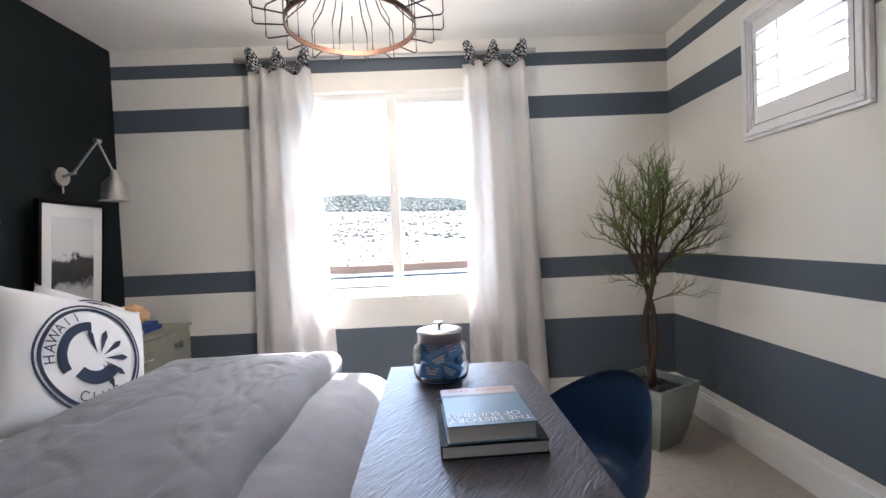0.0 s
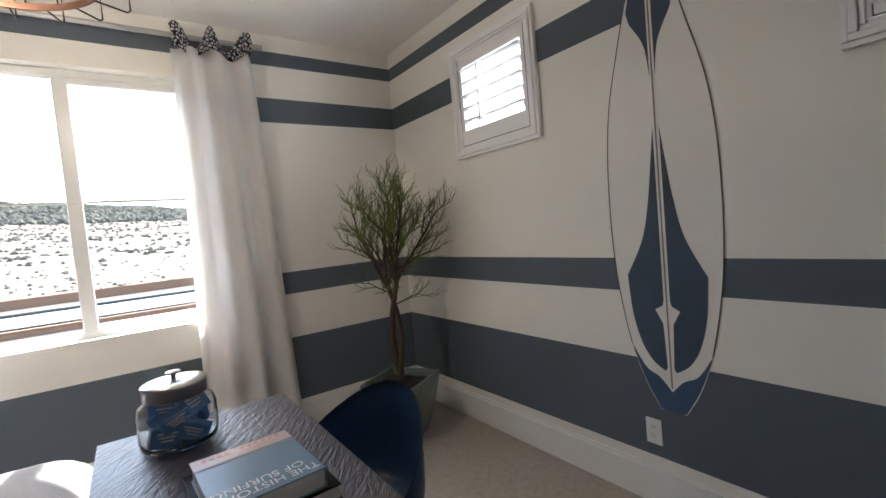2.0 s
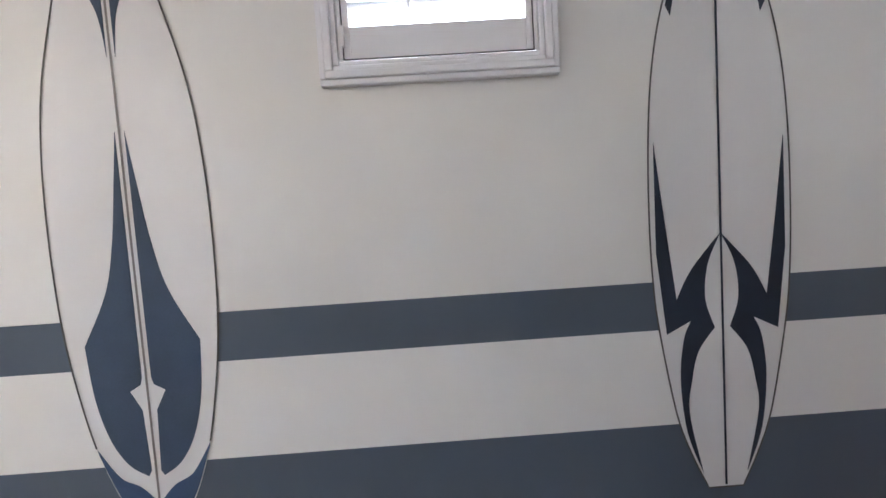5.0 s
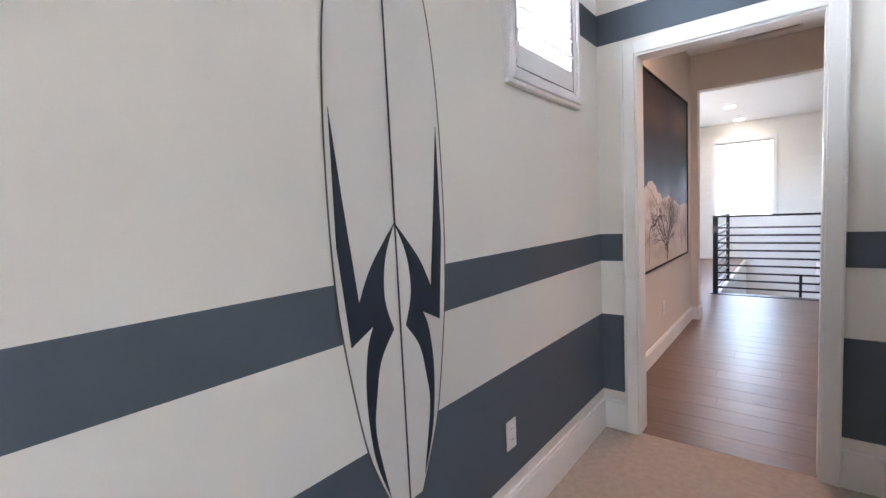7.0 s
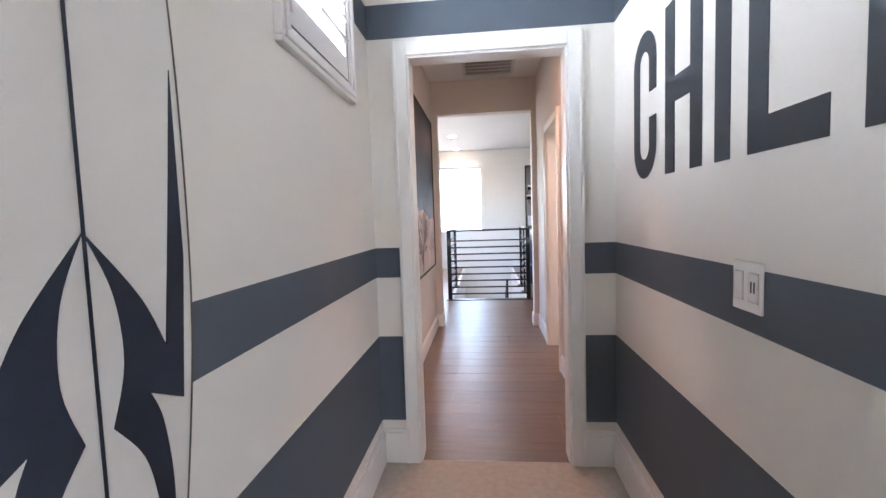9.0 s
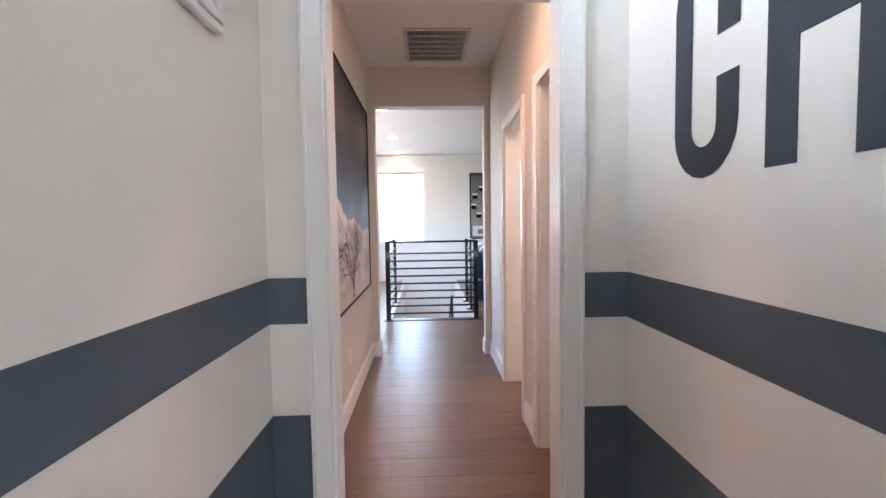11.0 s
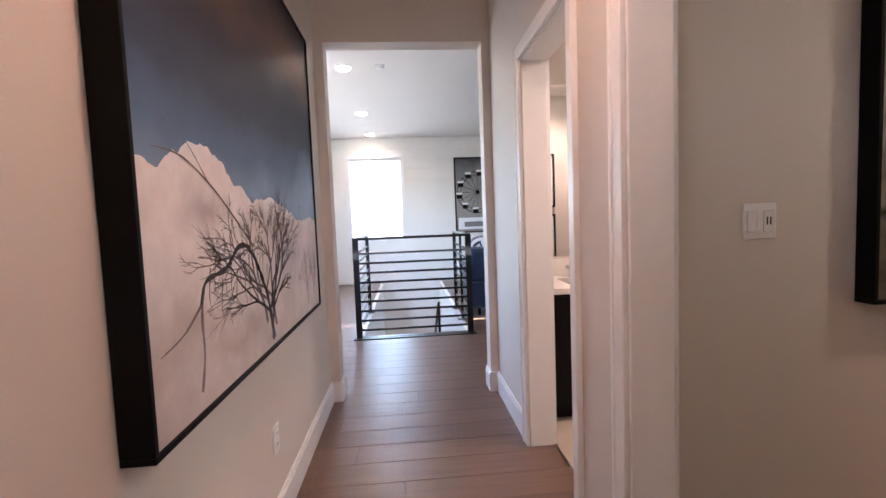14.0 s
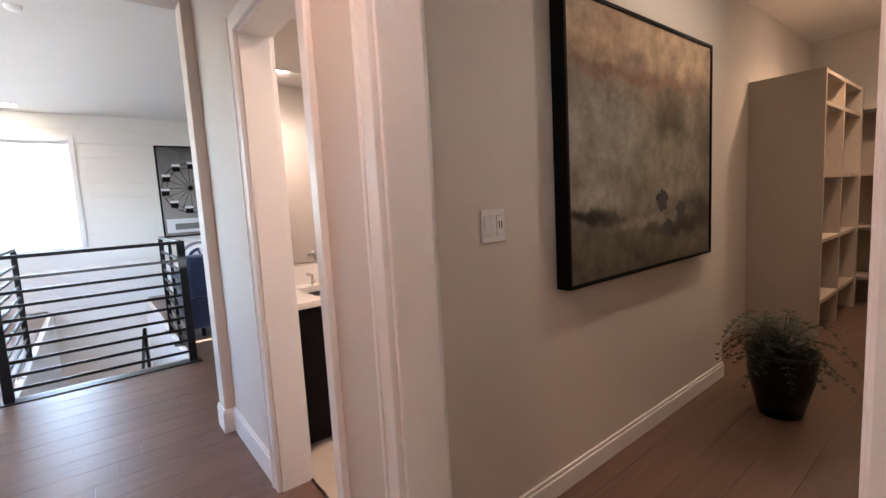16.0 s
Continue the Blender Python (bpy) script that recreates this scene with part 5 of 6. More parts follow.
def tub_chair():
    """A moulded tub chair; its back stands towards +x."""
    h = holder("tub_chair", pose(0.715, 1.2, 0, 0, 0, 27), "navy moulded plastic tub chair pushed to the desk", "chair")
    bm = bmesh.new()
    n, rows = 36, 16
    grid = []
    for j in range(rows + 1):
        f = j / rows
        row = []
        for i in range(n):
            a = 2 * math.pi * i / n
            c = math.cos(a)
            back = ((1 + c) / 2) ** 1.4
            rimz = 0.47 + 0.295 * back
            r = 0.05 + 0.185 * min(1.0, f * 1.9) ** 0.8 + 0.02 * f
            z = 0.435 - 0.01 * (1 - f) + (rimz - 0.435) * max(0.0, (f - 0.4) / 0.6) ** 1.1
            flare = 0.06 * back * f * f
            pinch = 1 - 0.08 * back * max(0.0, (f - 0.6) / 0.4) ** 2
            row.append(bm.verts.new(((r + flare) * c, r * math.sin(a) * pinch, z)))
        grid.append(row)
    for j in range(rows):
        for i in range(n):
            bm.faces.new((grid[j][i], grid[j][(i + 1) % n], grid[j + 1][(i + 1) % n], grid[j + 1][i])).smooth = True
    bm.faces.new(grid[0])
    bmesh.ops.solidify(bm, geom=bm.faces, thickness=0.008)
    part("shell", bm, M["navy_plastic"], h, "glossy navy moulded shell", True)
    for sx in (-1, 1):
        for sy in (-1, 1):
            part("leg", rod((0.08 * sx, 0.08 * sy, 0.44), (0.2 * sx, 0.19 * sy, 0.0), 0.014, 0.009), M["black_metal"], h)
    part("brace", rod((0.13, 0.125, 0.25), (-0.13, -0.125, 0.25), 0.005), M["black_metal"], h)
    part("brace", rod((0.13, -0.125, 0.25), (-0.13, 0.125, 0.25), 0.005), M["black_metal"], h)


tub_chair()


def planter(cx, cy, turn):
    h = holder("planter", pose(cx, cy, 0, 0, 0, turn), "tapered square galvanised planter with dark pebbles", "planter")
    bm = bmesh.new()
    prof = [(0.108, 0.0), (0.138, 0.1), (0.163, 0.22), (0.181, 0.33), (0.188, 0.38), (0.173, 0.38), (0.165, 0.335)]
    rings = []
    for s, z in prof:
        rings.append([bm.verts.new((s * a, s * b, z)) for a, b in ((-1, -1), (1, -1), (1, 1), (-1, 1))])
    for a, b in zip(rings, rings[1:]):
        for k in range(4):
            bm.faces.new((a[k], a[(k + 1) % 4], b[(k + 1) % 4], b[k]))
    bm.faces.new(rings[0])
    part("pot", bm, M["zinc"], h)
    part("soil", box(-0.164, 0.164, -0.164, 0.164, 0.3, 0.33), M["dark_slot"], h, "dark soil")
    rnd = random.Random(2)
    for k in range(46):
        s = rnd.uniform(0.014, 0.028)
        bm = bmesh.new()
        bmesh.ops.create_icosphere(bm, subdivisions=1, radius=s)
        x, y = rnd.uniform(-0.12, 0.12), rnd.uniform(-0.12, 0.12)
        bm.transform(pose(x, y, 0.33 + s * 0.4, rnd.uniform(0, 90), 0, rnd.uniform(0, 180)) @ Matrix.Diagonal((1.2, 0.9, 0.65, 1)))
        part("pebble", bm, M["pebble"], h, "", True)
    return h


PX, PY = 1.58, 2.365
planter(PX, PY, 29)


def bare_tree():
    """A leafless shrub: three twisting stems, forking limbs and hundreds of upswept twigs."""
    rnd = random.Random(11)
    h = holder("potted_tree", pose(PX, PY, 0.33), "tall bare branching artificial tree in the planter", "plant")
    trunk = bmesh.new()
    tops = []
    for k in range(2):
        a = k * math.pi + 0.5
        pts = [(0.02 * math.cos(a + 5 * t) * (1 + t), 0.02 * math.sin(a + 5 * t) * (1 + t), 0.73 * t) for t in [i / 9 for i in range(10)]]
        add_tube(trunk, pts, 0.027 if k == 0 else 0.02, 8, 0.014)
        tops.append(Vector(pts[-1]))
    part("trunk", trunk, M["bark"], h, "brown twisted stems")
    twigs = bmesh.new()
    limbs = bmesh.new()

    def grow(p, d, length, r, depth, up):
        pts, q, v = [p.copy()], p.copy(), d.normalized()
        steps = 3
        for _ in range(steps):
            v = (v + Vector((rnd.uniform(-0.2, 0.2), rnd.uniform(-0.2, 0.2), up + rnd.uniform(-0.14, 0.14)))).normalized()
            q = q + v * (length / steps)
            pts.append(q.copy())
        add_tube(limbs if depth < 2 else twigs, pts, r, 5 if depth < 2 else 4, r * 0.6)
        if depth >= 4:
            return
        kids = (5, 4, 3, 3)[depth]
        for k in range(kids):
            at = pts[1 + (k % steps)] if k < kids - 1 else pts[-1]
            side = v.cross(Vector((rnd.uniform(-1, 1), rnd.uniform(-1, 1), rnd.uniform(-1, 1)))).normalized()
            nd = (v * 1.0 + side * rnd.uniform(0.45, 0.8)).normalized()
            grow(at, nd, length * rnd.uniform(0.52, 0.76), r * 0.6, depth + 1, 0.1)

    for k in range(7):
        a = 2 * math.pi * k / 7 + rnd.uniform(-0.3, 0.3)
        start = tops[k % 2] * rnd.uniform(0.86, 1.0)
        tilt = 0.46 if k < 5 else 0.12
        grow(start, Vector((math.cos(a) * tilt, math.sin(a) * tilt, 0.8)), 0.325, 0.012, 0, 0.08)
    for a, z in ((2.9, 0.6), (-0.2, 0.52), (1.2, 0.66), (3.9, 0.62), (5.2, 0.7)):
        grow(Vector((0, 0, z)), Vector((math.cos(a), math.sin(a), 0.45)), 0.17, 0.005, 1, 0.03)
    for bm in (limbs, twigs):
        for v in bm.verts:
            v.co.x += 0.07 * max(0.0, v.co.z - 0.62)
            x, y = v.co.x + PX, v.co.y + PY
            v.co.x -= max(0.0, x - (XE - 0.03))
            v.co.y -= max(0.0, y - (YN - 0.03))
    part("branching", limbs, M["bark"], h, "brown forked limbs")
    part("crown", twigs, M["twig"], h, "olive green upswept twigs")


bare_tree()

# ---- hallway ----
def patched(mat, patches, wobble=0.09, grain=6.0, rough_paint=0.1):
    """Lays soft-edged strokes of paint (x, z, half width, half height, colour, softness) over a painting, their rims broken by noise."""
    nt = mat.node_tree
    n, l = nt.nodes, nt.links
    tc = n.new("ShaderNodeTexCoord")
    no = n.new("ShaderNodeTexNoise")
    no.inputs["Scale"].default_value, no.inputs["Detail"].default_value = 5, 10
    l.new(tc.outputs["Object"], no.inputs[0])
    off = n.new("ShaderNodeVectorMath")
    off.operation = "MULTIPLY_ADD"
    off.inputs[1].default_value = (wobble * 2, 0, wobble * 2)
    l.new(no.outputs["Color"], off.inputs[0])
    l.new(tc.outputs["Object"], off.inputs[2])
    base = n["Principled BSDF"].inputs["Base Color"]
    last = base.links[0].from_socket
    for x, z, rx, rz, colour, soft in patches:
        sub = n.new("ShaderNodeVectorMath")
        sub.operation = "SUBTRACT"
        sub.inputs[1].default_value = (x + wobble, 0, z + wobble)
        l.new(off.outputs[0], sub.inputs[0])
        div = n.new("ShaderNodeVectorMath")
        div.operation = "MULTIPLY"
        div.inputs[1].default_value = (1 / rx, 0, 1 / rz)
        l.new(sub.outputs[0], div.inputs[0])
        ln = n.new("ShaderNodeVectorMath")
        ln.operation = "LENGTH"
        l.new(div.outputs[0], ln.inputs[0])
        mr = n.new("ShaderNodeMapRange")
        mr.inputs["From Min"].default_value, mr.inputs["From Max"].default_value = 1 - soft, 1 + soft
        mr.inputs["To Min"].default_value, mr.inputs["To Max"].default_value = 0.92, 0.0
        l.new(ln.outputs["Value"], mr.inputs[0])
        mix = n.new("ShaderNodeMix")
        mix.data_type = "RGBA"
        l.new(mr.outputs[0], mix.inputs[0])
        l.new(last, mix.inputs[6])
        mix.inputs[7].default_value = (*colour, 1)
        last = mix.outputs[2]
    fleck = n.new("ShaderNodeTexNoise")
    fleck.inputs["Scale"].default_value, fleck.inputs["Detail"].default_value, fleck.inputs["Roughness"].default_value = grain, 14, 0.72
    l.new(tc.outputs["Object"], fleck.inputs[0])
    mr = n.new("ShaderNodeMapRange")
    mr.inputs["From Min"].default_value, mr.inputs["From Max"].default_value = 0.3, 0.7
    mr.inputs["To Min"].default_value, mr.inputs["To Max"].default_value = 1 - rough_paint, 1 + rough_paint
    l.new(fleck.outputs[0], mr.inputs[0])
    sc = n.new("ShaderNodeVectorMath")
    sc.operation = "SCALE"
    l.new(last, sc.inputs[0])
    l.new(mr.outputs[0], sc.inputs["Scale"])
    l.new(sc.outputs[0], base)
    return mat


sky_art = art_material("night sky painting", [(0.0, (0.26, 0.38, 0.54)), (0.38, (0.24, 0.36, 0.53)), (0.47, (0.11, 0.18, 0.3)), (0.57, (0.05, 0.07, 0.115)), (0.7, (0.03, 0.032, 0.045)), (0.8, (0.06, 0.046, 0.046)), (0.88, (0.035, 0.03, 0.032)), (1.0, (0.008, 0.007, 0.009))], 2.4, 10, 0.6, height=1.42, contrast=0.1)
patched(sky_art, [(0.55, 1.2, 0.3, 0.09, (0.17, 0.105, 0.08), 0.9), (-0.3, 1.12, 0.3, 0.06, (0.07, 0.055, 0.052), 0.8), (0.72, 0.6, 0.2, 0.12, (0.34, 0.48, 0.66), 0.9)])
snow_art = art_material("pale mountain paint", [(0.0, (0.5, 0.46, 0.45)), (0.3, (0.6, 0.56, 0.56)), (0.5, (0.68, 0.64, 0.64)), (0.7, (0.74, 0.71, 0.71)), (1.0, (0.78, 0.76, 0.77))], 3.5, 12, 1.0, height=0.7, contrast=0.7)
patched(snow_art, [(-0.5, 0.5, 0.1, 0.05, (0.4, 0.36, 0.37), 0.8), (-0.62, 0.2, 0.14, 0.05, (0.45, 0.4, 0.38), 0.8), (-0.35, 0.12, 0.2, 0.035, (0.45, 0.4, 0.38), 0.8), (0.2, 0.36, 0.2, 0.12, (0.42, 0.39, 0.42), 0.9), (0.68, 0.3, 0.08, 0.1, (0.46, 0.43, 0.47), 0.8), (-0.1, 0.45, 0.14, 0.05, (0.55, 0.51, 0.52), 0.8)], 0.12, 5.0, 0.16)
ink = material("grey-black brush paint", (0.05, 0.047, 0.056), 0.6, scale=20, vary=0.4, bump=0.1)
ink_soft = material("soft grey brush paint", (0.16, 0.14, 0.15), 0.6, scale=12, vary=0.35, bump=0.1)
tree_pic = picture("tree_painting", pose(2.012, -4.05, 0.775, 0, 0, -90), 1.64, 1.425, 0.067, 0.014, 0.0, sky_art, "large framed painting of bare trees under a dark blue sky")


def painted_tree(cx, base, scale, seed, mat, spread, parent, lab, wide=1.0):
    rnd = random.Random(seed)
    bm = bmesh.new()

    def limb(x, z, a, length, w, depth):
        pts = [(x, z)]
        for _ in range(4):
            a += rnd.uniform(-0.25, 0.25)
            x += math.cos(a) * length / 4
            z += math.sin(a) * length / 4
            pts.append((x, z))
        prev = None
        for i, (px, pz) in enumerate(pts):
            b = a
            ww = w * (1 - 0.45 * i / 4) / 2
            cur = (bm.verts.new((px - math.sin(b) * ww, 0.0068, pz + math.cos(b) * ww)), bm.verts.new((px + math.sin(b) * ww, 0.0068, pz - math.cos(b) * ww)))
            if prev:
                bm.faces.new((prev[0], prev[1], cur[1], cur[0]))
            prev = cur
        if depth < 5:
            for k in range(3):
                px, pz = pts[rnd.choice((2, 3, 4))]
                limb(px, pz, a + rnd.uniform(-spread, spread), length * rnd.uniform(0.45, 0.75), max(0.0016, w * 0.55), depth + 1)

    limb(cx, base, 1.6, 0.24 * scale, 0.024 * scale, 0)
    limb(cx, base + 0.1 * scale, 2.4, 0.26 * scale, 0.014 * scale, 1)
    limb(cx, base + 0.12 * scale, 0.9, 0.24 * scale, 0.014 * scale, 1)
    for v in bm.verts:
        v.co.x = max(-0.76, min(0.76, cx + (v.co.x - cx) * wide))
        v.co.z = max(0.03, v.co.z)
    part("painted_tree", bm, mat, parent, lab)


def ridge_line():
    """The rim of the painted mountains, from one side of the canvas to the other."""
    rim = [(-0.804, 0.6), (-0.72, 0.58), (-0.62, 0.63), (-0.54, 0.66), (-0.44, 0.64), (-0.3, 0.575), (-0.14, 0.53), (0.0, 0.55), (0.14, 0.535), (0.3, 0.495), (0.5, 0.465), (0.68, 0.48), (0.804, 0.47)]
    out = []
    for k, (u, z) in enumerate(curve(rim, 9)):
        out.append((u, z + 0.022 * noise.noise(Vector((u * 14, 3.0, 0))) + 0.012 * noise.noise(Vector((u * 45, 7.0, 0)))))
    return out


mount = bmesh.new()
top_row = ridge_line()
low_row = [mount.verts.new((u, 0.0074, 0.0145)) for u, z in top_row]
rim_row = [mount.verts.new((max(-0.804, min(0.804, u)), 0.0074, z)) for u, z in top_row]
for k in range(len(top_row) - 1):
    mount.faces.new((low_row[k], low_row[k + 1], rim_row[k + 1], rim_row[k]))
part("painted_mountain", mount, snow_art, tree_pic, "pale pink-white painted mountains")


def stroke(points, w0, w1, mat, lab, seed=0):
    """A tapering brush stroke on the canvas."""
    rnd = random.Random(seed)
    pts = [(-0.04 + (u - 0.16) * 1.25, max(0.02, 0.035 + (z - 0.05) * 1.2)) for u, z in curve(points, 6)]
    bm = bmesh.new()
    prev = None
    for i, p in enumerate(pts):
        q0, q1 = pts[max(0, i - 1)], pts[min(len(pts) - 1, i + 1)]
        d = Vector((q1[0] - q0[0], q1[1] - q0[1])).normalized()
        w = (w0 + (w1 - w0) * i / (len(pts) - 1)) * rnd.uniform(0.7, 1.25) / 2
        cur = (bm.verts.new((p[0] - d.y * w, 0.0062, p[1] + d.x * w)), bm.verts.new((p[0] + d.y * w, 0.0062, p[1] - d.x * w)))
        if prev:
            bm.faces.new((prev[0], prev[1], cur[1], cur[0]))
        prev = cur
    part("brush_stroke", bm, mat, tree_pic, lab)


painted_tree(-0.04, 0.035, 0.98, 4, ink, 0.5, tree_pic, "dark painted bare tree", 1.15)
painted_tree(0.01, 0.08, 0.9, 15, ink_soft, 0.6, tree_pic, "soft grey painted crown", 1.3)
painted_tree(-0.09, 0.11, 0.85, 23, ink_soft, 0.6, tree_pic, "soft grey painted crown", 1.2)
painted_tree(0.55, 0.06, 0.6, 12, ink_soft, 0.5, tree_pic, "soft grey painted thin tree", 0.6)
painted_tree(0.7, 0.08, 0.5, 31, ink_soft, 0.5, tree_pic, "soft grey painted thin tree", 0.6)
stroke([(0.17, 0.05), (0.15, 0.13), (0.12, 0.21), (0.06, 0.29)], 0.034, 0.016, ink, "dark painted trunk", 1)
stroke([(0.16, 0.15), (0.19, 0.22), (0.25, 0.27), (0.28, 0.33)], 0.02, 0.006, ink, "dark painted limb", 2)
stroke([(0.1, 0.24), (0.02, 0.33), (-0.06, 0.345), (-0.14, 0.3), (-0.24, 0.285), (-0.27, 0.24)], 0.018, 0.012, ink, "dark arching limb", 3)
stroke([(-0.25, 0.28), (-0.27, 0.22), (-0.27, 0.14), (-0.29, 0.07)], 0.012, 0.012, ink_soft, "hanging grey branch", 4)
stroke([(-0.27, 0.24), (-0.34, 0.2), (-0.42, 0.18)], 0.009, 0.003, ink_soft, "thin grey branch", 5)
stroke([(0.04, 0.34), (-0.08, 0.42), (-0.18, 0.48), (-0.3, 0.53), (-0.4, 0.535)], 0.009, 0.003, ink_soft, "thin diagonal branch", 6)
stroke([(-0.2, 0.49), (-0.28, 0.56), (-0.36, 0.6)], 0.005, 0.002, ink_soft, "thin diagonal branch", 7)
for k in range(14):
    u = -0.22 + 0.028 * k
    z = 0.31 + 0.03 * math.sin(2.3 * k)
    stroke([(u, z), (u - 0.012, z - 0.06), (u - 0.004, z - 0.09 - 0.05 * abs(math.sin(3.1 * k)))], 0.006, 0.002, ink_soft, "drooping grey twig", 20 + k)


def ceiling_vent(x0, x1, y0, y1, z):
    h = holder("ceiling_vent", pose((x0 + x1) / 2, (y0 + y1) / 2, z), "white louvred return-air vent in the hall ceiling", "vent")
    w, d = (x1 - x0) / 2, (y1 - y0) / 2
    part("backing", box(-w, w, -d, d, -0.003, 0.0), M["dark_slot"], h)
    part("frame", box(-w, w, -d, -d + 0.03, -0.012, -0.003, 0.002), M["vent"], h)
    part("frame", box(-w, w, d - 0.03, d, -0.012, -0.003, 0.002), M["vent"], h)
    part("frame", box(-w, -w + 0.03, -d + 0.03, d - 0.03, -0.012, -0.003, 0.002), M["vent"], h)
    part("frame", box(w - 0.03, w, -d + 0.03, d - 0.03, -0.012, -0.003, 0.002), M["vent"], h)
    for k in range(5):
        y = -d + 0.03 + (k + 1) * (2 * d - 0.06) / 6
        part("cross_bar", box(-w + 0.03, w - 0.03, y - 0.007, y + 0.007, -0.011, -0.003), M["vent"], h)
    slat = None
    n = 26
    for k in range(n):
        x = -w + 0.03 + (k + 0.5) * (2 * w - 0.06) / n
        bm = box(-0.001, 0.001, -d + 0.03, d - 0.03, -0.006, 0.006)
        if slat is None:
            slat = part("slat", bm, M["vent"], h)
            slat.matrix_basis = pose(x, 0, -0.007, 0, 35, 0)
        else:
            bm.free()
            s = new("slat", slat.data)
            s.parent = h
            s.matrix_basis = pose(x, 0, -0.007, 0, 35, 0)


ceiling_vent(1.17, 1.69, -5.22, -4.56, HALL_CEIL)


def downlight(x, y, z):
    h = holder("downlight", pose(x, y, z), "lit recessed ceiling downlight with a white rim", "ceiling light", "recessed downlights")
    part("rim", lathe([(0.076, -0.004), (0.08, -0.007), (0.098, -0.004), (0.1, 0.0)], seg=28), M["trim"], h, "", True)
    part("lens", lathe([(0.0, -0.022), (0.04, -0.02), (0.068, -0.013), (0.076, -0.004)], seg=28), M["downlight"], h, "glowing warm lens")


for x, y in ((2.11, -7.2), (1.47, -6.6), (2.12, -9.2), (2.14, -10.8)):
    downlight(x, y, LOFT_CEIL)
downlight(1.5, -3.3, HALL_CEIL)
downlight(0.1, -4.4, 2.42)
downlight(-0.9, -3.05, HALL_CEIL)
downlight(-3.4, -3.1, HALL_CEIL)
sm = holder("smoke_detector", pose(1.73, -7.15, LOFT_CEIL), "round white smoke detector on the loft ceiling", "smoke detector")
part("body", lathe([(0.0, -0.03), (0.04, -0.028), (0.052, -0.015), (0.055, 0.0)], seg=24), M["white_plastic"], sm, "", True)

# ---- loft ----
def railing():
    h = holder("railing", pose(0.885, -7.0, 0), "black steel stair railing with horizontal bars", "railing")
    inv = h.matrix_world.inverted()

    def put(n, bm):
        bm.transform(inv)
        return part(n, bm, M["black_metal"], h)

    xa, xb, ya, yb, top = 0.885, 2.055, -7.0, -8.35, 1.055
    for x, y, w in ((xa, ya, 0.03), (xb, ya, 0.03), (xa, yb, 0.022), (xb, yb, 0.022), (xa, (ya + yb) / 2, 0.014)):
        put("post", box(x - w, x + w, y - w * 0.6, y + w * 0.6, 0.01, top - 0.02, 0.003))
        put("base_plate", box(x - 0.06, x + 0.06, y - 0.05, y + 0.05, 0.0, 0.01, 0.002))
    put("top_rail", box(xa - 0.03, xb + 0.03, ya - 0.022, ya + 0.022, top - 0.02, top + 0.006, 0.003))
    put("top_rail", box(xa - 0.022, xa + 0.022, yb, ya - 0.023, top - 0.02, top + 0.006, 0.003))
    put("top_rail", box(xb - 0.022, xb + 0.022, yb, ya - 0.023, top - 0.02, top + 0.006, 0.003))
    put("bottom_rail", box(xa - 0.03, xb + 0.03, ya - 0.05, ya + 0.05, 0.0, 0.009, 0.002))
    for k in range(9):
        z = 0.095 + k * 0.1
        put("bar", box(xa, xb, ya - 0.008, ya + 0.008, z - 0.011, z + 0.011, 0.002))
        for x in (xa, xb):
            put("bar", box(x - 0.008, x + 0.008, yb, ya, z - 0.011, z + 0.011, 0.002))


railing()
hr = holder("stair_handrail", pose(1.15, -8.0, -1.4), "black steel handrail of the lower stair flight", "railing")
part("rail", tube([(0, 0, 1.55), (0, -0.35, 1.35), (0, -1.9, 0.3)], 0.018, 8), M["black_metal"], hr)
part("post", rod((0, -0.02, 0), (0, -0.02, 1.55), 0.016), M["black_metal"], hr)
part("post", rod((0, -1.8, -0.6), (0, -1.8, 0.36), 0.016), M["black_metal"], hr)
wall("wall_stair_east", "x", 2.03, 2.13, FAR, -7.06, -2.6, -0.02, mats=("wall",), label="white stairwell side wall")
wall("wall_stair_west", "x", 0.91, 0.81, FAR, -7.06, -2.6, -0.02, mats=("wall",), label="white stairwell side wall")
wall("wall_stair_near", "y", -7.06, -6.96, 0.81, 2.13, -2.6, -0.02, mats=("wall",), label="white stairwell end wall")
thing("stair_floor", box(0.81, 2.13, FAR, -7.0, -2.7, -2.6), M["wood"], "brown wooden stair landing far below", "floor", kind="structure")

board_holder = holder("shiplap_cladding", pose(0, FAR, 0), "white painted shiplap boards on the loft wall", "wall cladding", kind="structure")
for k in range(14):
    z0 = 0.02 + k * 0.2
    z1 = min(z0 + 0.197, LOFT_CEIL - 0.002)
    for xa, xb in (((-3.2, 3.3),) if z1 <= 0.86 or z0 >= 2.5 else ((-3.2, 1.53), (2.65, 3.3))):
        part("board", box(xa, xb, 0.0, 0.012, z0, z1, 0.002), M["wall"], board_holder)
fw = holder("window_2", pose(2.09, FAR + 0.012, 0.9), "white framed loft window with a sheer white shade", "window", kind="structure")
for a, b, c, d in ((-0.56, -0.49, -0.07, 1.62), (0.49, 0.56, -0.07, 1.62), (-0.49, 0.49, 1.55, 1.62), (-0.49, 0.49, -0.07, 0.0)):
    part("casing", box(a, b, 0, 0.02, c, d, 0.003), M["trim"], fw)
part("pane", box(-0.49, 0.49, -0.06, -0.056, 0, 1.55), M["glass"], fw)
part("shade_rail", box(-0.49, 0.49, -0.05, -0.03, 1.5, 1.55, 0.003), M["trim"], fw)

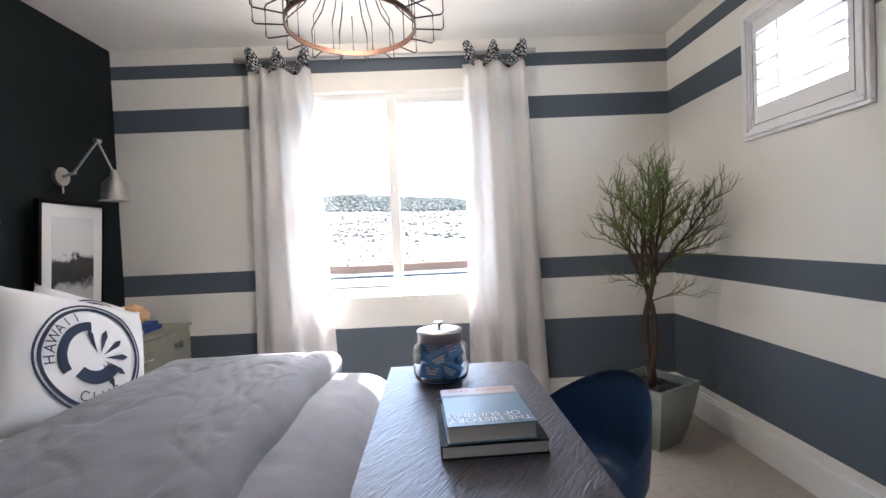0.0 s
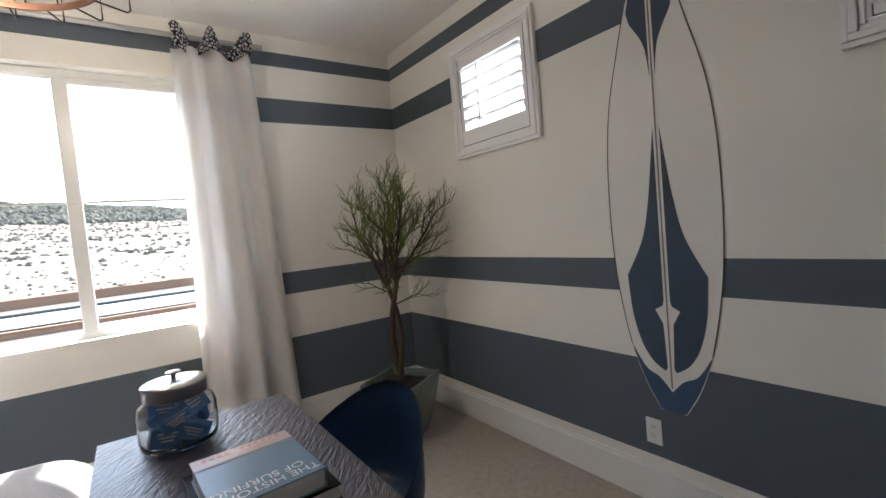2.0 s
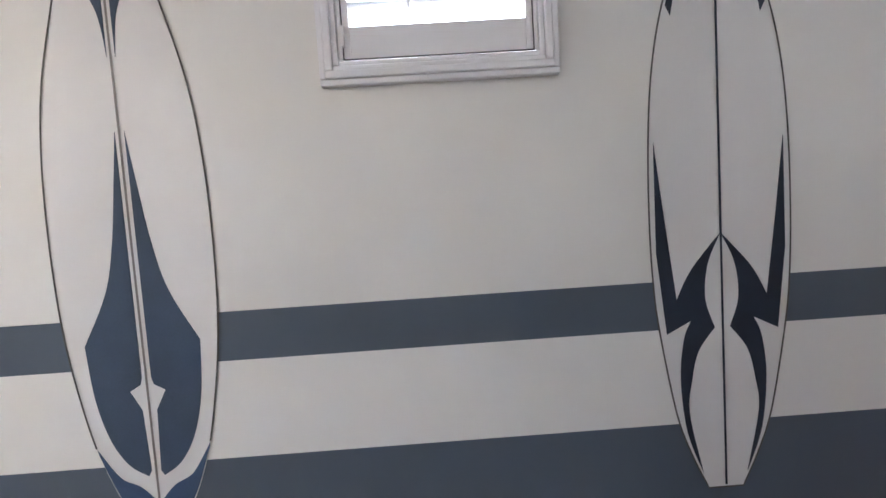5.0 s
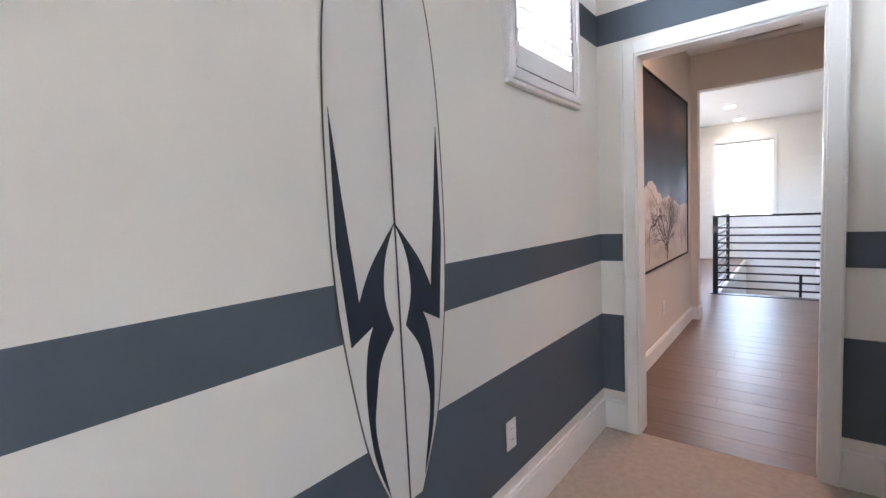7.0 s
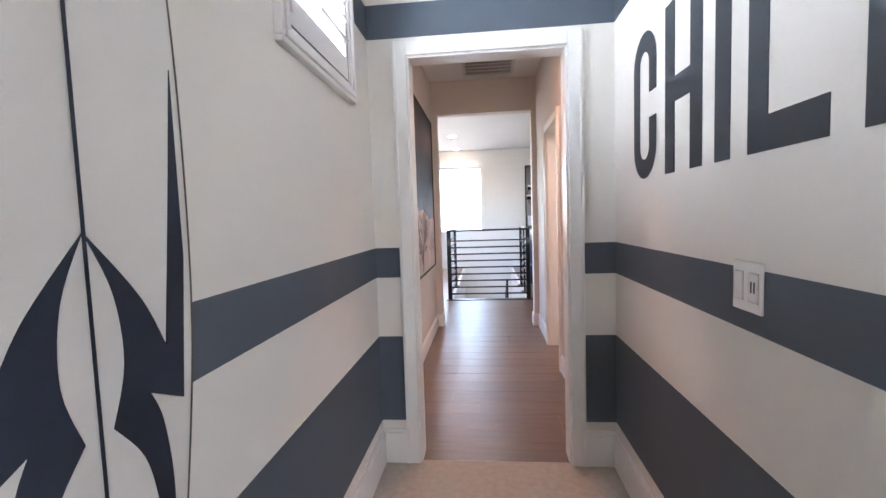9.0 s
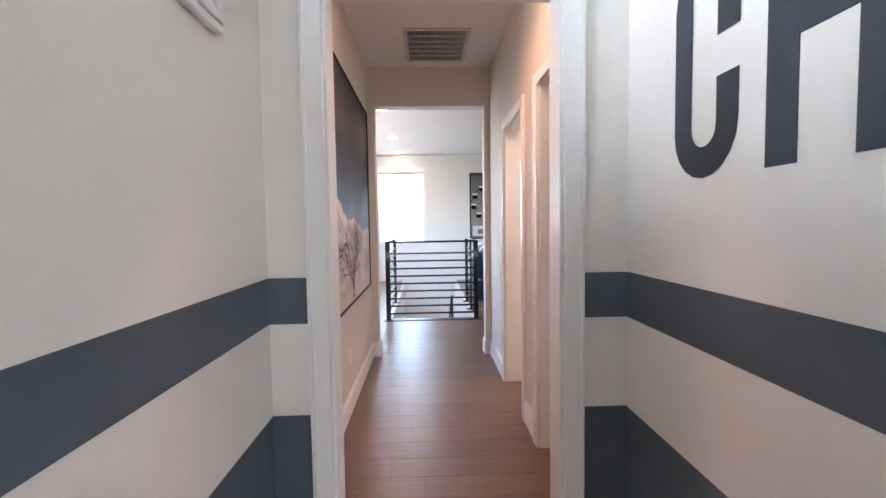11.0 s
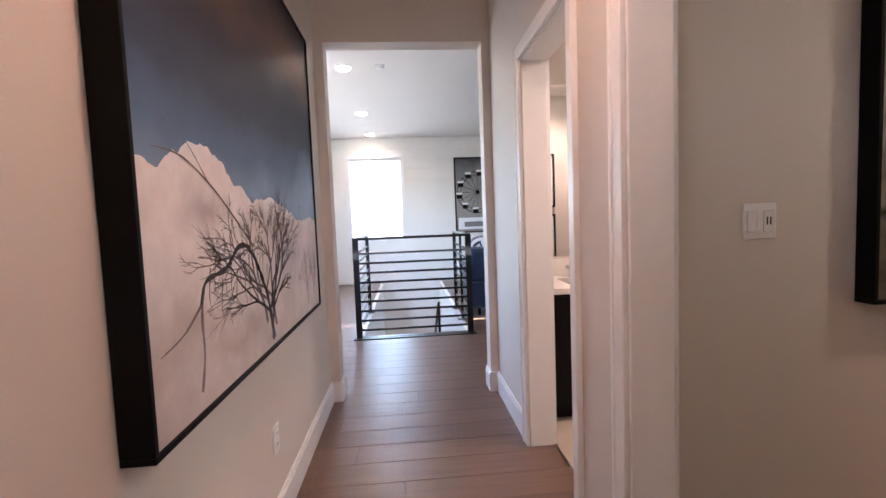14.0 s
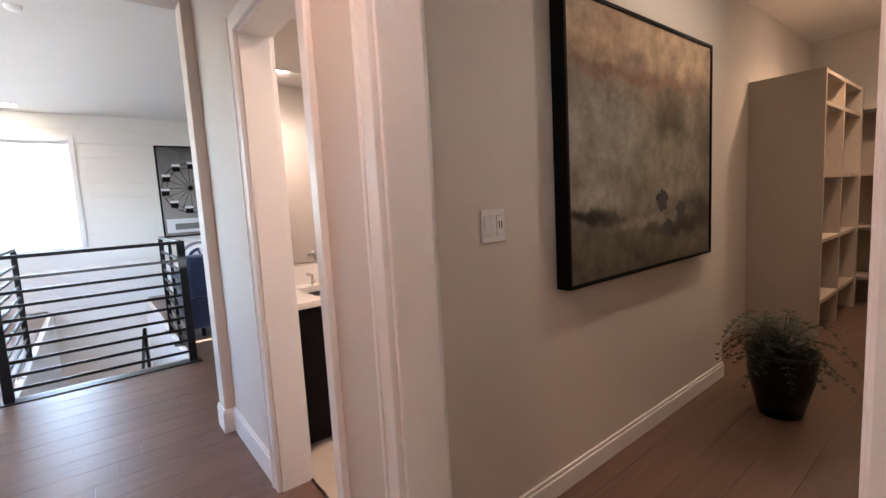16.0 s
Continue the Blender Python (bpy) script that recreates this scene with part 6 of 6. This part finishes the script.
grey_art = art_material("faded sepia fairground photograph", [(0.0, (0.22, 0.2, 0.18)), (0.25, (0.32, 0.3, 0.28)), (0.5, (0.3, 0.28, 0.27)), (0.8, (0.2, 0.19, 0.19)), (1.0, (0.08, 0.08, 0.085))], 4, 8, 0.8, height=1.49, contrast=0.4)
ferris = picture("ferris_wheel_picture", pose(0.065, FAR + 0.045, 0.93, 0, 0, 180), 0.95, 1.49, 0.03, 0.025, 0.0, grey_art, "large framed sepia picture of a ferris wheel")
wheel = bmesh.new()
for r0, r1 in ((0.4, 0.412), (0.33, 0.338), (0.0, 0.04)):
    b2 = ring_bm(r0, r1, 0, 360, 40, -0.02, 0.8)
    for v in b2.verts:
        v.co.y = 0.006
    tmp_me = bpy.data.meshes.new("tmp")
    b2.to_mesh(tmp_me)
    b2.free()
    wheel.from_mesh(tmp_me)
    bpy.data.meshes.remove(tmp_me)
for k in range(16):
    a = 2 * math.pi * k / 16
    c, s_ = math.cos(a), math.sin(a)
    vs = [wheel.verts.new((-0.02 + c * r - s_ * w, 0.0055, 0.8 + s_ * r + c * w)) for r, w in ((0.03, 0.004), (0.41, 0.004), (0.41, -0.004), (0.03, -0.004))]
    wheel.faces.new(vs)
part("painted_wheel", wheel, M["black_frame"], ferris, "dark printed wheel")
for k in range(10):
    a = 2 * math.pi * (k + 0.3) / 10
    part("gondola", box(-0.055, 0.055, 0.0035, 0.005, -0.05, 0.03, 0, pose(-0.02 + 0.37 * math.cos(a), 0, 0.8 + 0.37 * math.sin(a))), M["black_frame"], ferris)
    part("gondola_roof", box(-0.06, 0.06, 0.0025, 0.0035, 0.03, 0.07, 0, pose(-0.02 + 0.37 * math.cos(a), 0, 0.8 + 0.37 * math.sin(a))), M["print_white"], ferris)
part("fairground_stand", box(-0.42, 0.42, 0.0035, 0.005, 0.07, 0.3), M["print_white"], ferris)
part("fairground_stand", box(-0.3, 0.35, 0.0025, 0.0035, 0.12, 0.22), M["print_grey"], ferris)


def sofa():
    h = holder("sofa", pose(-0.2, -8.2, 0), "navy upholstered sofa beside the stair railing", "sofa")
    for x in (-0.85, 0.85):
        for y in (-0.35, 0.35):
            part("leg", rod((x, y, 0), (x, y, 0.1), 0.02), M["black_frame"], h)
    part("base", box(-0.98, 0.98, -0.45, 0.45, 0.1, 0.42, 0.03), M["sofa"], h)
    part("backrest", box(-0.98, 0.98, 0.22, 0.46, 0.42, 0.86, 0.06), M["sofa"], h)
    part("armrest", box(0.78, 1.0, -0.45, 0.22, 0.42, 0.66, 0.05), M["sofa"], h)
    part("armrest", box(-1.0, -0.78, -0.45, 0.22, 0.42, 0.66, 0.05), M["sofa"], h)
    for x in (-0.39, 0.39):
        part("seat_cushion", box(x - 0.38, x + 0.38, -0.42, 0.2, 0.42, 0.56, 0.04), M["sofa"], h)


sofa()
thr = printed_pillow(pose(0.55, -8.1, 0.78, -10, 0, 170), "white printed cushion on the navy sofa", 0.45, 0.42, 0.14, words=False)

# ---- bathroom ----
def vanity():
    h = holder("vanity", pose(0.0, -5.1, 0), "espresso vanity with a white quartz top and sink", "vanity")
    part("body", box(-1.2, 0.78, -0.27, 0.24, 0.09, 0.765, 0.003), M["espresso"], h)
    part("toe_kick", box(-1.2, 0.78, -0.27, 0.18, 0.0, 0.09), M["espresso"], h)
    for k in range(4):
        d = part("door", box(-1.19 + 0.49 * k, -0.71 + 0.49 * k, 0.24, 0.258, 0.11, 0.75, 0.003), M["espresso"], h)
        part("handle", rod((-0.76 + 0.49 * k, 0.275, 0.5), (-0.76 + 0.49 * k, 0.275, 0.62), 0.006), M["chrome"], d)
    top = bmesh.new()
    for a, b, c, d in ((-1.22, 0.1, -0.275, 0.275), (0.55, 0.785, -0.275, 0.275), (0.1, 0.55, -0.275, -0.14), (0.1, 0.55, 0.17, 0.275)):
        add_box(top, a, b, c, d, 0.765, 0.8, 0.002)
    part("countertop", top, M["quartz"], h, "white quartz counter")
    part("backsplash", box(-1.22, 0.785, -0.275, -0.255, 0.8, 0.92, 0.002), M["quartz"], h)
    basin = bmesh.new()
    add_box(basin, 0.1, 0.55, -0.14, 0.17, 0.68, 0.69)
    for a, b, c, d in ((0.09, 0.1, -0.15, 0.18), (0.55, 0.56, -0.15, 0.18), (0.1, 0.55, -0.15, -0.14), (0.1, 0.55, 0.17, 0.18)):
        add_box(basin, a, b, c, d, 0.68, 0.7645)
    part("sink", basin, M["white_plastic"], h, "white undermount sink")
    fct = bmesh.new()
    add_tube(fct, [(0.33, -0.2, 0.8), (0.33, -0.2, 0.95), (0.33, -0.17, 0.98), (0.33, -0.09, 0.96)], 0.012, 8)
    for x in (0.24, 0.42):
        add_tube(fct, [(x, -0.2, 0.8), (x, -0.2, 0.86), (x + 0.03, -0.2, 0.87)], 0.01, 8)
    part("faucet", fct, M["chrome"], h, "chrome two-handle faucet")


vanity()
mir = thing("bathroom_mirror", box(-1.2, 0.74, YO + 0.021, YO + 0.028, 0.935, 2.1), M["mirror"], "frameless wall mirror above the vanity", "mirror")
tan_art = art_material("tan botanical print", [(0.0, (0.4, 0.33, 0.24)), (0.4, (0.45, 0.38, 0.28)), (0.55, (0.12, 0.1, 0.07)), (0.7, (0.4, 0.34, 0.25)), (1.0, (0.5, 0.43, 0.33))], 8, 6, 1, height=0.5, contrast=0.5)
for z in (1.30, 0.69):
    picture("framed_print", pose(0.27, -3.925, z, 0, 0, 0), 0.55, 0.54, 0.03, 0.02, 0.1, tan_art, "black framed tan print on the bathroom wall")

# ---- side room ----
abstract = art_material("abstract grey and umber painting", [(0.0, (0.1, 0.09, 0.068)), (0.14, (0.14, 0.125, 0.095)), (0.24, (0.2, 0.185, 0.15)), (0.5, (0.24, 0.225, 0.18)), (0.68, (0.22, 0.195, 0.15)), (0.78, (0.26, 0.19, 0.14)), (0.84, (0.4, 0.29, 0.19)), (1.0, (0.42, 0.3, 0.2))], 4.0, 14, 0.4, height=1.17, contrast=0.4)
patched(abstract, [
    (-0.45, 0.62, 0.3, 0.2, (0.3, 0.285, 0.25), 0.5), (0.2, 0.72, 0.15, 0.17, (0.085, 0.07, 0.045), 0.35), (0.6, 0.66, 0.1, 0.2, (0.12, 0.095, 0.065), 0.6),
    (0.12, 0.48, 0.22, 0.17, (0.25, 0.235, 0.175), 0.3), (0.47, 0.52, 0.11, 0.15, (0.23, 0.21, 0.16), 0.35), (-0.2, 0.9, 0.5, 0.025, (0.2, 0.11, 0.08), 0.8),
    (-0.5, 0.36, 0.25, 0.045, (0.36, 0.34, 0.29), 0.6), (-0.55, 0.285, 0.26, 0.022, (0.015, 0.014, 0.012), 0.6), (0.05, 0.24, 0.35, 0.03, (0.3, 0.27, 0.22), 0.5),
    (0.55, 0.26, 0.2, 0.09, (0.045, 0.04, 0.034), 0.7), (0.3, 0.19, 0.3, 0.03, (0.04, 0.036, 0.03), 0.5)], 0.1, 7.0, 0.5)
abstract_pic = picture("abstract_painting", pose(-0.69, -3.70, 0.885, 0, 0, 180), 1.37, 1.17, 0.066, 0.016, 0.0, abstract, "large black framed abstract painting in grey and umber")
for bx, bz, br in ((0.1, 0.33, 0.055), (0.3, 0.27, 0.05), (0.16, 0.19, 0.045)):
    blot = bmesh.new()
    blot.faces.new([blot.verts.new((bx + br * (1 + 0.25 * math.sin(5 * a)) * math.cos(a), 0.0062, bz + br * (1 + 0.2 * math.cos(7 * a)) * math.sin(a))) for a in [2 * math.pi * k / 22 for k in range(22)]])
    part("dark_blot", blot, ink, abstract_pic, "dark painted blot")


def bookcase(name, x0, x1, y0, y1, top, shelves, open_axis, label):
    h = holder(name, pose(0, 0, 0), label, "bookcase", "built-in shelves")
    t = 0.03
    if open_axis == "y":
        part("side_panel", box(x1 - t, x1, y0, y1, 0, top, 0.002), M["shelf"], h)
        part("side_panel", box(x0, x0 + t, y0, y1, 0, top, 0.002), M["shelf"], h)
        part("back_panel", box(x0 + t, x1 - t, y0, y0 + 0.012, 0, top), M["shelf"], h)
        for z in shelves:
            part("shelf", box(x0 + t, x1 - t, y0 + 0.012, y1 - 0.01, z - t, z, 0.002), M["shelf"], h)
        part("divider", box((x0 + x1) / 2 - t / 2, (x0 + x1) / 2 + t / 2, y0 + 0.012, y1 - 0.012, 0, top - t), M["shelf"], h)
    else:
        part("side_panel", box(x0, x1, y0, y0 + t, 0, top, 0.002), M["shelf"], h)
        part("side_panel", box(x0, x1, y1 - t, y1, 0, top, 0.002), M["shelf"], h)
        part("back_panel", box(x0, x0 + 0.012, y0 + t, y1 - t, 0, top), M["shelf"], h)
        for z in shelves:
            part("shelf", box(x0 + 0.012, x1 - 0.01, y0 + t, y1 - t, z - t, z, 0.002), M["shelf"], h)
        part("divider", box(x0 + 0.012, x1 - 0.012, (y0 + y1) / 2 - t / 2, (y0 + y1) / 2 + t / 2, 0, top - t), M["shelf"], h)


bookcase("corner_bookcase", -4.4, -3.0, -4.03, -3.52, 2.12, (0.3, 0.8, 1.32, 1.88, 2.12), "y", "taupe built-in bookcase with a solid end panel")
bookcase("wall_bookcase", -4.85, -4.45, -3.95, -2.0, 1.95, (0.3, 0.8, 1.32, 1.95), "x", "taupe built-in shelves along the end wall")
for x, z, w, hh in ((-3.25, 0.8, 0.1, 0.16), (-3.32, 0.3, 0.14, 0.12)):
    thing("ornament", lathe([(0.0, 0.0), (w * 0.4, 0.0), (w * 0.5, hh * 0.5), (w * 0.25, hh * 0.9), (0.0, hh)], (x, -3.68, z), 16), M["black_pot"], "small dark ornament on the shelf", "ornament", "shelf ornaments", smooth=True)


def fern_pot():
    rnd = random.Random(21)
    px, py = -1.42, -3.36
    h = holder("potted_fern", pose(px, py, 0), "dark fern in a black glazed pot on the floor", "plant")
    part("pot", lathe([(0.0, 0.0), (0.1, 0.0), (0.15, 0.2), (0.165, 0.33), (0.172, 0.36), (0.155, 0.36), (0.14, 0.3), (0.0, 0.3)], seg=36), M["black_pot"], h, "black glazed pot", True)
    leaves = bmesh.new()
    for k in range(58):
        a = rnd.uniform(0, 2 * math.pi)
        reach, rise = rnd.uniform(0.14, 0.34), rnd.uniform(0.0, 0.3)
        if py + math.sin(a) * reach < -3.74:
            reach = max(0.05, (-3.74 - py) / math.sin(a))
        pts = [Vector((math.cos(a) * reach * t, math.sin(a) * reach * t, 0.32 + rise * math.sin(2.4 * t) - 0.12 * t * t)) for t in [i / 8 for i in range(9)]]
        add_tube(leaves, pts, 0.003, 4, 0.001)
        side = Vector((-math.sin(a), math.cos(a), 0))
        for i in range(2, 9):
            for s in (-1, 1):
                ln = 0.075 * (1.1 - i / 9)
                d = (side * s + Vector((math.cos(a), math.sin(a), 0)) * 0.5).normalized()
                p = pts[i]
                w = Vector((math.cos(a), math.sin(a), 0)) * 0.013
                tip = p + d * ln + Vector((0, 0, -0.008))
                v = [leaves.verts.new(q) for q in (p, p + d * ln * 0.5 + w, tip, p + d * ln * 0.5 - w)]
                leaves.faces.new(v)
    part("fronds", leaves, M["fern"], h, "dark green fern fronds")


fern_pot()

# ---- wooden floor planks ----
rnd_floor = random.Random(31)
PW = 0.182
y = -2.572
while y > FAR + 0.01:
    y1, y0 = y, max(y - PW, FAR)
    mid = (y0 + y1) / 2
    if mid > -3.89:
        spans = [(-4.85, XL)]
    elif mid > -4.03:
        spans = [(-4.85, -1.63), (XR - 0.145, XL)]
    elif mid > YO:
        spans = [(XR - 0.145, XL)]
    elif mid > -7.05:
        spans = [(-3.2, 3.3)]
    else:
        spans = [(-3.2, 0.86), (2.08, 3.3)]
    for a, b in spans:
        x = a - rnd_floor.uniform(0.0, 1.2)
        while x < b:
            ln = rnd_floor.choice((1.2, 1.5, 1.85))
            xa, xb = max(x, a), min(x + ln, b)
            if xb - xa > 0.01:
                part("plank", add_box(bmesh.new(), xa + 0.0006, xb - 0.0006, y0 + 0.0006, y1 - 0.0006, -0.02, 0.0, 0.0012), M["wood"], hall_floor)
            x += ln
    y -= PW
thing("subfloor", box(-4.97, 3.4, -7.05, -2.575, -0.12, -0.021), M["dark_slot"], "dark floor bed under the planks", "floor", kind="structure")
thing("subfloor", box(-3.3, 0.81, FAR, -7.05, -0.12, -0.021), M["dark_slot"], "dark floor bed under the planks", "floor", kind="structure")
thing("subfloor", box(2.13, 3.4, FAR, -7.05, -0.12, -0.021), M["dark_slot"], "dark floor bed under the planks", "floor", kind="structure")
